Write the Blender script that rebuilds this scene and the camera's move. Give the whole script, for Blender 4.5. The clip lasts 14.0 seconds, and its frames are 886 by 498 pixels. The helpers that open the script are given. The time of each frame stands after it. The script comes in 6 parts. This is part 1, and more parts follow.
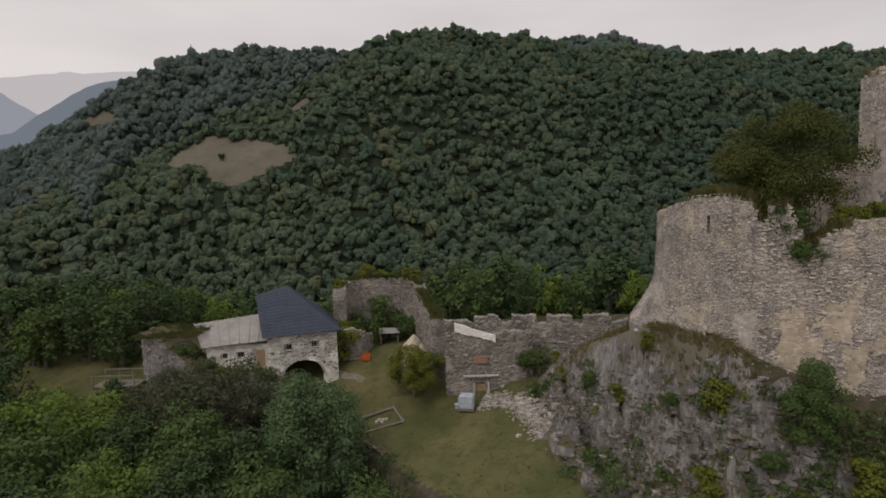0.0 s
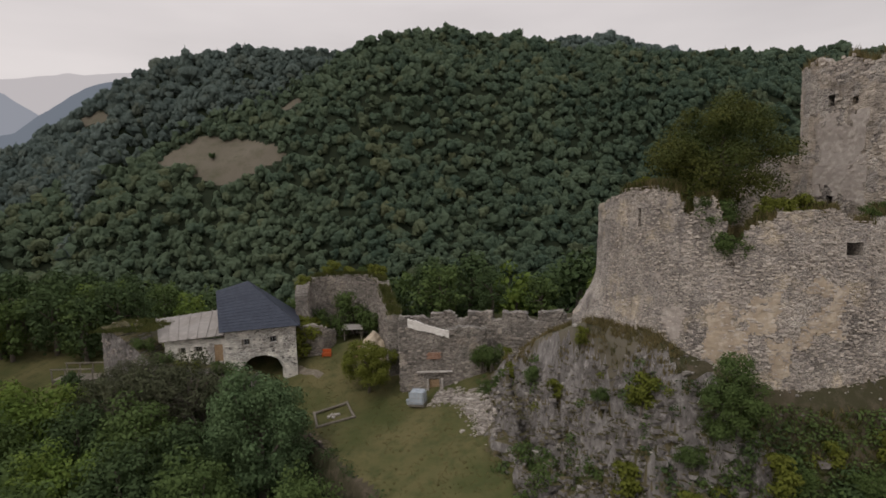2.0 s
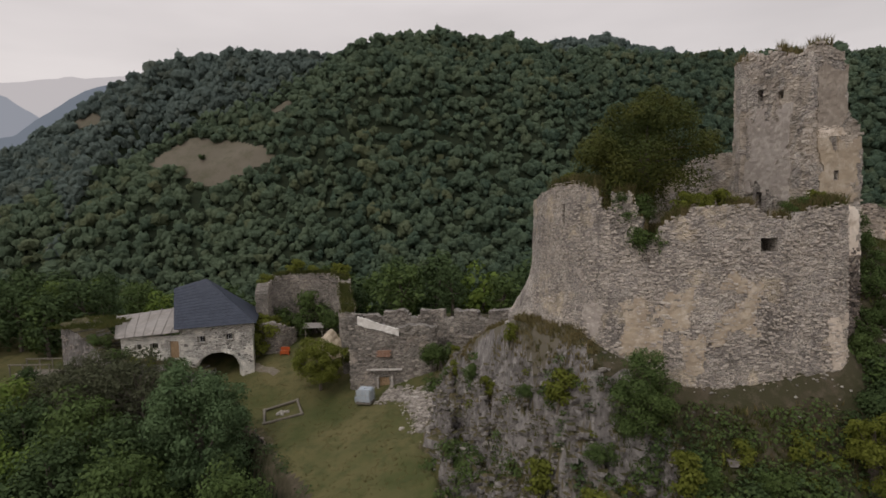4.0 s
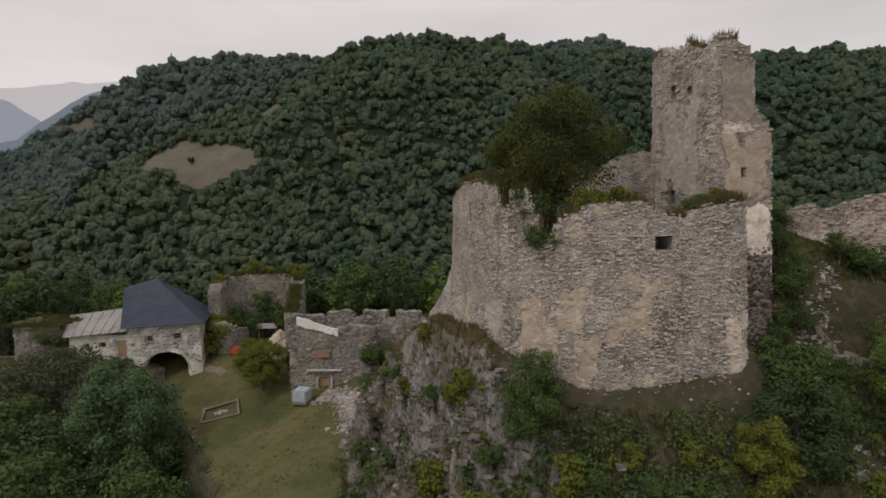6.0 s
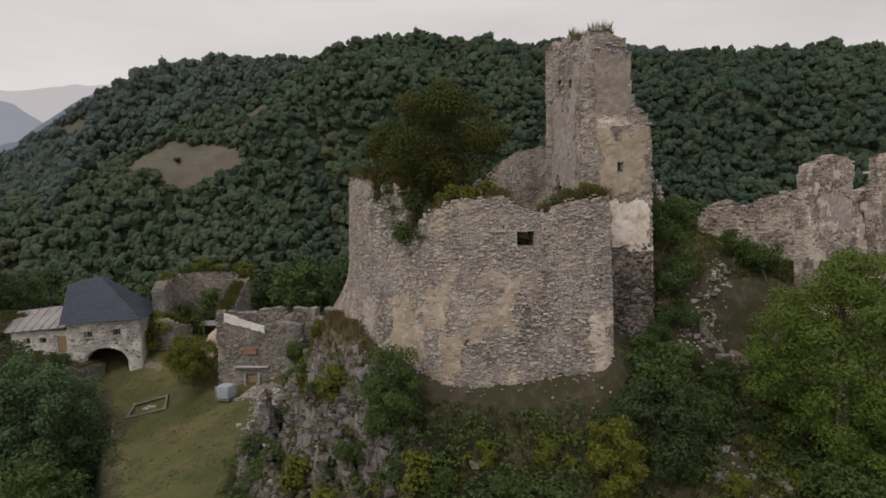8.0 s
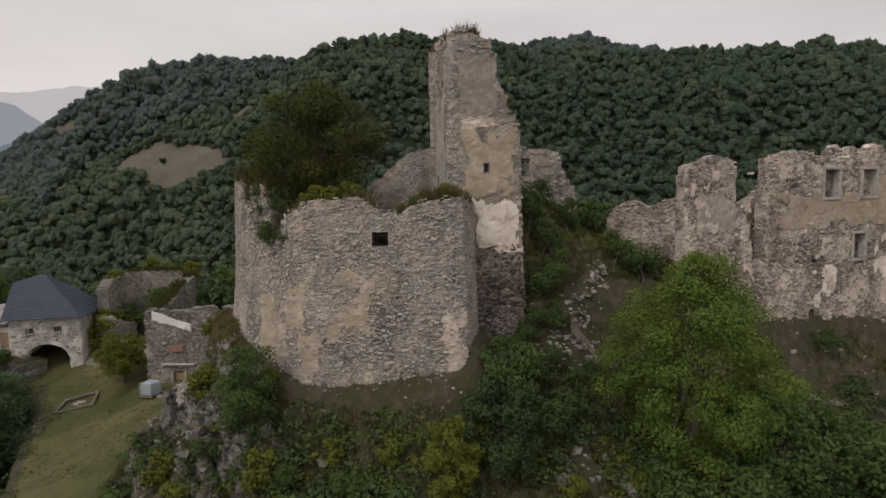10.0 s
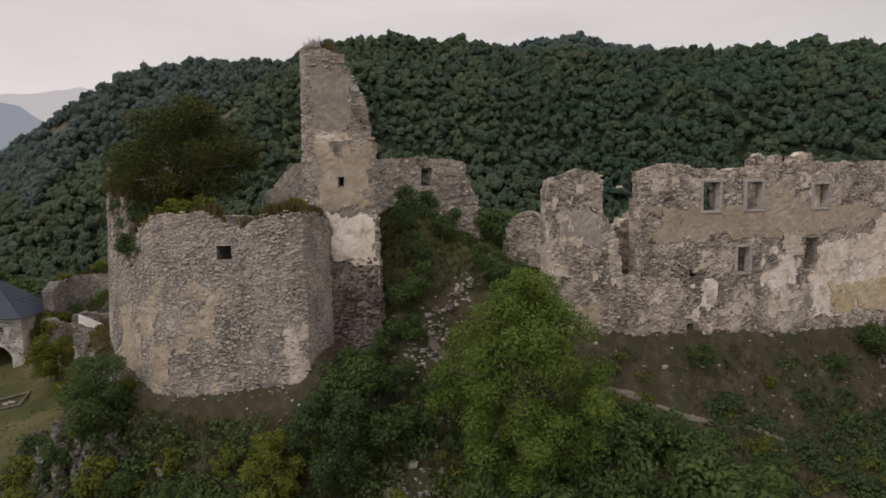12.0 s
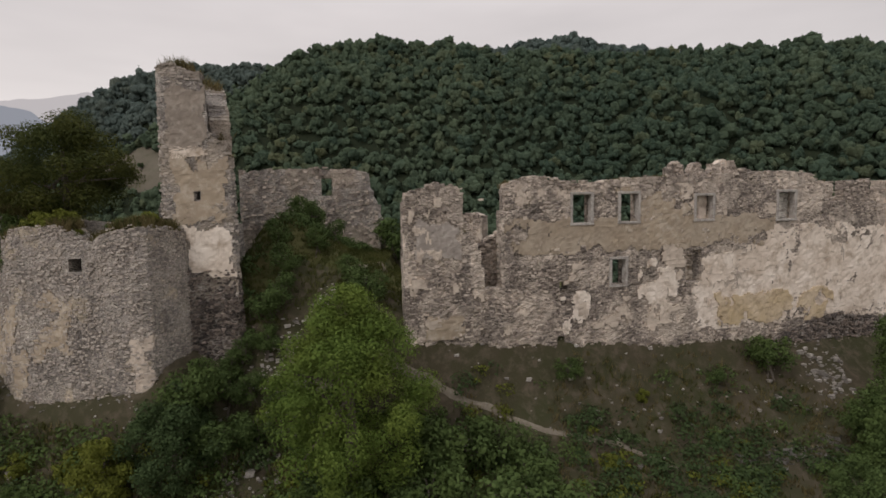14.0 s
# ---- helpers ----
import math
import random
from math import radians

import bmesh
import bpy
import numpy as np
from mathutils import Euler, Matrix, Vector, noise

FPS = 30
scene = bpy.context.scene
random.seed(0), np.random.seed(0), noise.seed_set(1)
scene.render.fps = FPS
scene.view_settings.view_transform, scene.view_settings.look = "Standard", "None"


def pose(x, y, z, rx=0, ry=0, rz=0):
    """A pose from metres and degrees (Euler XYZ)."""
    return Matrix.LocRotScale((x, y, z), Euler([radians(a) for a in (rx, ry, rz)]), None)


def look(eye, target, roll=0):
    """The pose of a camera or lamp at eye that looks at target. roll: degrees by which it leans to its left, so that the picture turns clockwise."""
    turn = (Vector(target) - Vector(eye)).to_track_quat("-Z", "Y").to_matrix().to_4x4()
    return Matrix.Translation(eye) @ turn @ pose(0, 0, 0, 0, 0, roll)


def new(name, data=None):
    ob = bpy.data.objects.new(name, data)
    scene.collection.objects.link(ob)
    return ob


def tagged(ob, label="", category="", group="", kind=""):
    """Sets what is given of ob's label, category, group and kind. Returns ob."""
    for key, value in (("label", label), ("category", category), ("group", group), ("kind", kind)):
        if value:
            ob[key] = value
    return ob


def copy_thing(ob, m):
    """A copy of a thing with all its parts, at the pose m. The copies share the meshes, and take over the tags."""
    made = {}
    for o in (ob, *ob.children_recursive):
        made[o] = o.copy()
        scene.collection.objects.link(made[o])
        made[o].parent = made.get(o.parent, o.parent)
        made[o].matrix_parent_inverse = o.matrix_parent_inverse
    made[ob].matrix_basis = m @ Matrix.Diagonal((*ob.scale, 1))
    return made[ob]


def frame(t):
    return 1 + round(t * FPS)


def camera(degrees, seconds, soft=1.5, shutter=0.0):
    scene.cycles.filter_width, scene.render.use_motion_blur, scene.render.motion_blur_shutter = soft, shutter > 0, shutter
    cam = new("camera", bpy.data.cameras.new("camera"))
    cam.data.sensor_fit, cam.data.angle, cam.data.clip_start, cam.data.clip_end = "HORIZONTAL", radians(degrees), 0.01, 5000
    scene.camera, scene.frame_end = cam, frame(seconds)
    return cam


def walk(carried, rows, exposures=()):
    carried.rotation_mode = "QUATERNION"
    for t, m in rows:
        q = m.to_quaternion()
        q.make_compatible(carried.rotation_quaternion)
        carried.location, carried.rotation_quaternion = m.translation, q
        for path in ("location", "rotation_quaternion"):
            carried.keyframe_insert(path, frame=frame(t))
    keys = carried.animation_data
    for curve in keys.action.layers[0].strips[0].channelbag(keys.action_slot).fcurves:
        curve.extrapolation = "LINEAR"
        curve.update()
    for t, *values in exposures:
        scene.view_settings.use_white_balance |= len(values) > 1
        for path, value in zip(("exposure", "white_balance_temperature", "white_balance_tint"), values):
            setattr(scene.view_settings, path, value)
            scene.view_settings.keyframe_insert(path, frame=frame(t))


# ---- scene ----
# The flight: seconds, eye (x, y, z), yaw, pitch, roll in degrees
cam = camera(79.19, 14.0, 1.65)
PATH = [
    (0.0, 0.000, -0.000, 17.000, -0.395, -5.531, -1.599),
    (0.5, 0.987, 0.013, 16.855, -0.148, -5.469, -1.593),
    (1.0, 2.094, 0.028, 16.672, 0.109, -5.406, -1.569),
    (1.5, 3.195, 0.003, 16.540, 0.392, -5.341, -1.565),
    (2.0, 4.418, 0.057, 16.366, 0.696, -5.295, -1.518),
    (2.5, 5.546, 0.070, 16.214, 0.966, -5.256, -1.481),
    (3.0, 6.734, 0.052, 16.064, 1.208, -5.203, -1.453),
    (5.5, 13.161, 0.452, 15.495, 2.800, -4.460, -1.386),
    (6.0, 14.811, 0.610, 15.380, 3.210, -4.451, -1.391),
    (6.5, 16.393, 0.759, 15.271, 3.617, -4.419, -1.391),
    (7.0, 18.146, 0.902, 15.140, 4.037, -4.380, -1.376),
    (7.5, 19.871, 1.046, 15.039, 4.461, -4.358, -1.379),
    (8.0, 21.773, 1.207, 14.970, 4.913, -4.357, -1.416),
    (10.5, 30.764, 1.913, 14.837, 6.843, -4.338, -1.262),
    (11.0, 32.731, 2.146, 14.973, 7.304, -4.347, -1.217),
    (11.5, 34.678, 2.365, 15.178, 7.785, -4.395, -1.128),
    (12.0, 36.802, 2.586, 15.421, 8.312, -4.474, -1.046),
    (12.5, 38.728, 2.812, 15.600, 8.862, -4.527, -1.032),
    (13.0, 40.815, 3.077, 15.730, 9.389, -4.535, -1.038),
    (13.5, 42.858, 3.354, 15.847, 9.961, -4.513, -1.042),
    (14.0, 45.084, 3.673, 15.955, 10.550, -4.470, -1.038),
]
walk(cam, [(t, pose(x, y, z, 90 + pitch, 0, yaw) @ pose(0, 0, 0, 0, 0, roll)) for t, x, y, z, yaw, pitch, roll in PATH])

# ---- light: an overcast evening sky with a weak, wide sun ----
SUN_ELEV, SUN_AZ = 48.0, 215.0
world = bpy.data.worlds.new("overcast_sky")
scene.world = world
world.use_nodes = True
wn, wl = world.node_tree.nodes, world.node_tree.links
wn.clear()
w_out, w_bg = wn.new("ShaderNodeOutputWorld"), wn.new("ShaderNodeBackground")
w_sky = wn.new("ShaderNodeTexSky")
w_sky.sky_type, w_sky.sun_disc = "NISHITA", False
w_sky.sun_elevation, w_sky.sun_rotation = radians(SUN_ELEV), radians(SUN_AZ)
w_co, w_sep = wn.new("ShaderNodeTexCoord"), wn.new("ShaderNodeSeparateXYZ")
w_ramp = wn.new("ShaderNodeValToRGB")
w_ramp.color_ramp.elements[0].position, w_ramp.color_ramp.elements[0].color = 0.0, (8.3, 7.55, 7.2, 1)
w_ramp.color_ramp.elements[1].position, w_ramp.color_ramp.elements[1].color = 0.9, (10.0, 10.0, 10.4, 1)
w_el = w_ramp.color_ramp.elements.new(0.32)
w_el.color = (7.15, 6.55, 6.4, 1)
w_cloud, w_map = wn.new("ShaderNodeTexNoise"), wn.new("ShaderNodeMapping")
w_map.inputs["Scale"].default_value = (1.2, 1.2, 5.0)
w_cloud.inputs["Scale"].default_value, w_cloud.inputs["Detail"].default_value = 1.6, 4
w_cr = wn.new("ShaderNodeMapRange")
w_cr.inputs["From Min"].default_value, w_cr.inputs["From Max"].default_value = 0.3, 0.7
w_cr.inputs["To Min"].default_value, w_cr.inputs["To Max"].default_value = 0.9, 1.1
w_mul = wn.new("ShaderNodeMix")
w_mul.data_type, w_mul.blend_type = "RGBA", "MULTIPLY"
w_mul.inputs[0].default_value = 1.0
w_mix = wn.new("ShaderNodeMix")
w_mix.data_type = "RGBA"
w_mix.inputs[0].default_value = 0.9
wl.new(w_co.outputs["Generated"], w_sep.inputs[0])
wl.new(w_sep.outputs["Z"], w_ramp.inputs[0])
wl.new(w_co.outputs["Generated"], w_map.inputs[0])
wl.new(w_map.outputs[0], w_cloud.inputs["Vector"])
wl.new(w_cloud.outputs[0], w_cr.inputs[0])
wl.new(w_ramp.outputs[0], w_mul.inputs[6])
w_side, w_both = wn.new("ShaderNodeMapRange"), wn.new("ShaderNodeMath")
w_side.inputs["From Min"].default_value, w_side.inputs["To Min"].default_value, w_side.inputs["To Max"].default_value = -1.0, 1.06, 0.87
w_both.operation = "MULTIPLY"
wl.new(w_sep.outputs["X"], w_side.inputs[0])
wl.new(w_side.outputs[0], w_both.inputs[0])
wl.new(w_cr.outputs[0], w_both.inputs[1])
wl.new(w_both.outputs[0], w_mul.inputs[7])
wl.new(w_sky.outputs[0], w_mix.inputs[6])
wl.new(w_mul.outputs[2], w_mix.inputs[7])
wl.new(w_mix.outputs[2], w_bg.inputs[0])
w_bg.inputs[1].default_value = 0.102
wl.new(w_bg.outputs[0], w_out.inputs[0])

sun = new("sun", bpy.data.lights.new("sun", "SUN"))
sun.data.energy, sun.data.angle, sun.data.color = 0.9, radians(16), (1.0, 0.95, 0.9)
sun.matrix_world = look((0, 0, 60), (38, 52, -20))
scene.view_settings.exposure = 0.0


# ---- number helpers ----
def vnoise(x, y, z=0.0, seed=0):
    """Smooth value noise in -1..1 on arrays."""
    x, y, z = np.broadcast_arrays(np.asarray(x, float), np.asarray(y, float), np.asarray(z, float))
    xi, yi, zi = np.floor(x).astype(np.int64), np.floor(y).astype(np.int64), np.floor(z).astype(np.int64)
    fx, fy, fz = x - xi, y - yi, z - zi
    fx, fy, fz = (f * f * (3 - 2 * f) for f in (fx, fy, fz))

    def h(a, b, c):
        n = (a * 374761393 + b * 668265263 + c * 2147483647 + seed * 974634777) & 0xFFFFFFFF
        n = ((n ^ (n >> 13)) * 1274126177) & 0xFFFFFFFF
        n = n ^ (n >> 16)
        return (n & 0xFFFF) / 32767.5 - 1.0
    v = 0.0
    for dx in (0, 1):
        for dy in (0, 1):
            for dz in (0, 1):
                wgt = (fx if dx else 1 - fx) * (fy if dy else 1 - fy) * (fz if dz else 1 - fz)
                v = v + wgt * h(xi + dx, yi + dy, zi + dz)
    return v


def fbm(x, y, z=0.0, octaves=4, seed=0):
    v, a, s = 0.0, 0.5, 1.0
    for k in range(octaves):
        v = v + a * vnoise(np.asarray(x) * s, np.asarray(y) * s, np.asarray(z) * s, seed + k)
        a, s = a * 0.5, s * 2.03
    return v


def ramp(a, b, v):
    t = np.clip((np.asarray(v, float) - a) / (b - a), 0, 1)
    return t * t * (3 - 2 * t)


def mesh_np(name, verts, faces, mats=(), slots=None, smooth=False):
    """A mesh from arrays: faces all triangles or all quads."""
    verts, faces = np.asarray(verts, np.float32), np.asarray(faces, np.int32)
    me = bpy.data.meshes.new(name)
    n, k = faces.shape
    me.vertices.add(len(verts))
    me.vertices.foreach_set("co", verts.ravel())
    me.loops.add(n * k)
    me.loops.foreach_set("vertex_index", faces.ravel())
    me.polygons.add(n)
    me.polygons.foreach_set("loop_start", np.arange(0, n * k, k, dtype=np.int32))
    for m in mats:
        me.materials.append(m)
    if slots is not None:
        me.polygons.foreach_set("material_index", np.asarray(slots, np.int32))
    me.polygons.foreach_set("use_smooth", np.full(n, smooth))
    me.update(calc_edges=True)
    me.validate()
    return me


def bm_mesh(name, bm, material):
    me = bpy.data.meshes.new(name)
    bm.to_mesh(me)
    bm.free()
    me.materials.append(material)
    return me


def part(name, bm, material, parent, label=""):
    """One mesh object under a thing or a part, from a bmesh or a mesh."""
    me = bm if isinstance(bm, bpy.types.Mesh) else bm_mesh(name, bm, material)
    if not me.materials:
        me.materials.append(material)
    ob = new(name, me)
    ob.parent = parent
    return tagged(ob, label) if label else ob


def thing(name, label, category, at=(0, 0, 0), group="", kind=""):
    ob = new(name)
    ob.location = at
    ob.empty_display_size = 0.3
    return tagged(ob, label, category, group, kind)


def add_box(bm, cx, cy, cz, sx, sy, sz, rz=0.0, jitter=0.0, rng=random):
    m = pose(cx, cy, cz, 0, 0, rz) @ Matrix.Diagonal((sx, sy, sz, 1))
    vs = bmesh.ops.create_cube(bm, size=1.0, matrix=m)["verts"]
    if jitter:
        for v in vs:
            v.co += Vector([rng.uniform(-jitter, jitter) for _ in range(3)])
    return vs


def bevel(bm, w, seg=1):
    bmesh.ops.bevel(bm, geom=bm.edges[:], offset=w, segments=seg, affect="EDGES")
    return bm


# ---- materials ----
def material(name, rough=0.9):
    m = bpy.data.materials.new(name)
    m.use_nodes = True
    nt = m.node_tree
    b = nt.nodes["Principled BSDF"]
    b.inputs["Roughness"].default_value = rough
    b.inputs["Specular IOR Level"].default_value = 0.25
    return m, nt, b


def node(nt, kind, **ins):
    n = nt.nodes.new("ShaderNode" + kind)
    for k, v in ins.items():
        n.inputs[k.replace("_", " ")].default_value = v
    return n


def coords(nt, scale=(1, 1, 1)):
    g, mp = nt.nodes.new("ShaderNodeNewGeometry"), nt.nodes.new("ShaderNodeMapping")
    mp.inputs["Scale"].default_value = scale
    nt.links.new(g.outputs["Position"], mp.inputs[0])
    return mp.outputs[0]


def noise_tex(nt, vec, scale, detail=5.0, rough=0.6):
    n = node(nt, "TexNoise", Scale=scale, Detail=detail, Roughness=rough)
    nt.links.new(vec, n.inputs["Vector"])
    return n.outputs[0]


def mapped(nt, src, a, b, c=0.0, d=1.0):
    n = node(nt, "MapRange", From_Min=a, From_Max=b, To_Min=c, To_Max=d)
    nt.links.new(src, n.inputs[0])
    return n.outputs[0]


def mixed(nt, fac, a, b, blend="MIX"):
    n = nt.nodes.new("ShaderNodeMix")
    n.data_type, n.blend_type = "RGBA", blend
    for k, v in ((0, fac), (6, a), (7, b)):
        if isinstance(v, (int, float)):
            n.inputs[k].default_value = v
        elif isinstance(v, tuple):
            n.inputs[k].default_value = (*v, 1)
        else:
            nt.links.new(v, n.inputs[k])
    return n.outputs[2]


def bumped(nt, b, height, strength, distance):
    n = node(nt, "Bump", Strength=strength, Distance=distance)
    nt.links.new(height, n.inputs["Height"])
    nt.links.new(n.outputs[0], b.inputs["Normal"])


def masonry(name, light, dark, mortar, plaster, amount, course=0.16, seed=0.0, stain=(0.12, 0.105, 0.095)):
    """Coursed rubble: stones of two tones, pale mortar, and worn render left in patches."""
    m, nt, b = material(name, 0.95)
    p = coords(nt)
    off = nt.nodes.new("ShaderNodeVectorMath")
    off.inputs[1].default_value = (seed * 13.7, seed * 7.3, seed * 3.1)
    nt.links.new(p, off.inputs[0])
    p = off.outputs[0]
    wob = node(nt, "TexNoise", Scale=1.3, Detail=3.0)
    nt.links.new(p, wob.inputs["Vector"])
    warp = nt.nodes.new("ShaderNodeVectorMath")
    warp.operation = "MULTIPLY_ADD"
    warp.inputs[1].default_value = (0.25, 0.25, 0.18)
    nt.links.new(wob.outputs["Color"], warp.inputs[0])
    nt.links.new(p, warp.inputs[2])
    st = nt.nodes.new("ShaderNodeMapping")
    st.inputs["Scale"].default_value = (1 / (course * 2.2), 1 / (course * 2.2), 1 / course)
    nt.links.new(warp.outputs[0], st.inputs[0])
    vo = node(nt, "TexVoronoi", Scale=1.0)
    nt.links.new(st.outputs[0], vo.inputs["Vector"])
    ve = node(nt, "TexVoronoi", Scale=1.0)
    ve.feature = "DISTANCE_TO_EDGE"
    nt.links.new(st.outputs[0], ve.inputs["Vector"])
    rnd = nt.nodes.new("ShaderNodeSeparateColor")
    nt.links.new(vo.outputs["Color"], rnd.inputs[0])
    stone = mixed(nt, rnd.outputs[0], dark, light)
    fine = noise_tex(nt, p, 14.0, 6.0, 0.7)
    stone = mixed(nt, mapped(nt, fine, 0.35, 0.7), stone, tuple(c * 0.45 for c in dark))
    joint = mapped(nt, ve.outputs["Distance"], 0.03, 0.11, 1.0, 0.0)
    jn = nt.nodes.new("ShaderNodeMath")
    jn.operation = "MULTIPLY"
    nt.links.new(joint, jn.inputs[0])
    nt.links.new(mapped(nt, noise_tex(nt, p, 0.9, 3.0), 0.38, 0.6), jn.inputs[1])
    col = mixed(nt, jn.outputs[0], stone, mortar)
    big = noise_tex(nt, p, 0.42, 7.0, 0.62)
    pl = mapped(nt, big, 0.62 - amount, 0.66 - amount)
    pcol = mixed(nt, mapped(nt, noise_tex(nt, p, 2.1, 6.0), 0.35, 0.7), plaster, tuple(c * 0.62 for c in plaster))
    col = mixed(nt, pl, col, pcol)
    tone = mapped(nt, noise_tex(nt, p, 0.55, 4.0, 0.6), 0.3, 0.7, 0.62, 1.3)
    tint = nt.nodes.new("ShaderNodeCombineColor")
    for k in range(3):
        nt.links.new(tone, tint.inputs[k])
    col = mixed(nt, 1.0, col, tint.outputs[0], "MULTIPLY")
    sv = coords(nt, (1.1, 1.1, 0.16))
    streak = mapped(nt, noise_tex(nt, sv, 1.0, 6.0, 0.65), 0.5, 0.72, 0.0, 0.6)
    col = mixed(nt, streak, col, stain)
    nt.links.new(col, b.inputs["Base Color"])
    hsum = nt.nodes.new("ShaderNodeMath")
    hsum.operation = "MULTIPLY_ADD"
    nt.links.new(fine, hsum.inputs[0])
    hsum.inputs[1].default_value = 0.7
    nt.links.new(mapped(nt, ve.outputs["Distance"], 0.0, 0.22), hsum.inputs[2])
    bumped(nt, b, hsum.outputs[0], 0.75, 0.06)
    return m


def leaves(name, a, b_, c_, patch=0.5, fluff=0.0):
    """Foliage: each leaf its own tone, with drifts of paler and darker colour through the crown."""
    m, nt, b = material(name, 0.75)
    b.inputs["Specular IOR Level"].default_value = 0.12
    g = nt.nodes.new("ShaderNodeNewGeometry")
    col = mixed(nt, mapped(nt, g.outputs["Random Per Island"], 0.0, 1.0, 0.2, 0.75), a, b_)
    n = noise_tex(nt, coords(nt), patch, 3.0)
    col = mixed(nt, mapped(nt, n, 0.42, 0.66), col, c_)
    drift = noise_tex(nt, coords(nt), patch * 0.23, 3.0)
    col = mixed(nt, mapped(nt, drift, 0.35, 0.65, 0.0, 0.35), col, tuple(v * 0.7 for v in a))
    nt.links.new(col, b.inputs["Base Color"])
    if fluff:
        bumped(nt, b, noise_tex(nt, coords(nt), 2.6, 5.0, 0.7), 1.0, fluff)
    tr, ms = nt.nodes.new("ShaderNodeBsdfTranslucent"), nt.nodes.new("ShaderNodeMixShader")
    nt.links.new(col, tr.inputs[0])
    ms.inputs[0].default_value = 0.25
    nt.links.new(b.outputs[0], ms.inputs[1])
    nt.links.new(tr.outputs[0], ms.inputs[2])
    nt.links.new(ms.outputs[0], nt.nodes["Material Output"].inputs[0])
    return m


def mottled(name, a, b_, c_, s1, s2, rough=0.92, bump=0.4, dist=0.05):
    m, nt, b = material(name, rough)
    p = coords(nt)
    n1, n2 = noise_tex(nt, p, s1, 6.0), noise_tex(nt, p, s2, 5.0, 0.7)
    col = mixed(nt, mapped(nt, n1, 0.35, 0.65), a, b_)
    col = mixed(nt, mapped(nt, n2, 0.48, 0.72), col, c_)
    nt.links.new(col, b.inputs["Base Color"])
    bumped(nt, b, n2, bump, dist)
    return m


KEEP_STONE = masonry("keep_masonry", (0.60, 0.535, 0.47), (0.30, 0.26, 0.235), (0.58, 0.51, 0.43), (0.62, 0.52, 0.40), 0.05, 0.09, 1)
TOWER_STONE = masonry("tower_masonry", (0.56, 0.50, 0.44), (0.30, 0.26, 0.235), (0.56, 0.5, 0.43), (0.46, 0.39, 0.32), 0.14, 0.12, 2)
DARK_STONE = masonry("tower_foot_masonry", (0.27, 0.22, 0.19), (0.075, 0.063, 0.058), (0.34, 0.30, 0.26), (0.38, 0.33, 0.28), -0.08, 0.17, 3)
PALACE_STONE = masonry("palace_masonry", (0.62, 0.52, 0.43), (0.2, 0.165, 0.145), (0.58, 0.49, 0.40), (0.70, 0.59, 0.49), 0.13, 0.13, 4)
COURT_STONE = masonry("court_masonry", (0.37, 0.33, 0.285), (0.19, 0.17, 0.15), (0.36, 0.32, 0.275), (0.42, 0.36, 0.30), 0.05, 0.16, 5)
HOUSE_STONE = masonry("whitewashed_rubble", (0.74, 0.70, 0.63), (0.42, 0.38, 0.34), (0.76, 0.72, 0.65), (0.78, 0.73, 0.65), 0.16, 0.2, 6, (0.5, 0.45, 0.39))
PLASTER_WHITE = mottled("pale_render", (0.84, 0.74, 0.64), (0.66, 0.55, 0.45), (0.40, 0.31, 0.23), 0.4, 1.5, 0.9, 0.5, 0.04)
PLASTER_OCHRE = mottled("ochre_render", (0.43, 0.345, 0.25), (0.34, 0.27, 0.20), (0.55, 0.47, 0.38), 0.8, 2.0, 0.9, 0.35, 0.02)
PLASTER_BUFF = mottled("buff_render", (0.66, 0.56, 0.46), (0.52, 0.43, 0.35), (0.38, 0.31, 0.25), 0.6, 2.4, 0.9, 0.5, 0.03)
PLASTER_BROWN = mottled("brown_render", (0.36, 0.285, 0.205), (0.45, 0.375, 0.29), (0.27, 0.215, 0.16), 0.5, 1.8, 0.9, 0.4, 0.03)
TOWER_RENDER = mottled("tower_render", (0.32, 0.265, 0.215), (0.24, 0.20, 0.165), (0.44, 0.38, 0.32), 0.6, 2.3, 0.92, 0.4, 0.03)
PLASTER_STAIN = mottled("stained_render", (0.50, 0.38, 0.22), (0.62, 0.50, 0.36), (0.34, 0.26, 0.17), 0.5, 1.6, 0.9, 0.4, 0.03)
PLASTER_GREY = mottled("grey_render", (0.40, 0.35, 0.31), (0.31, 0.265, 0.23), (0.52, 0.46, 0.4), 0.7, 2.9, 0.92, 0.35, 0.02)


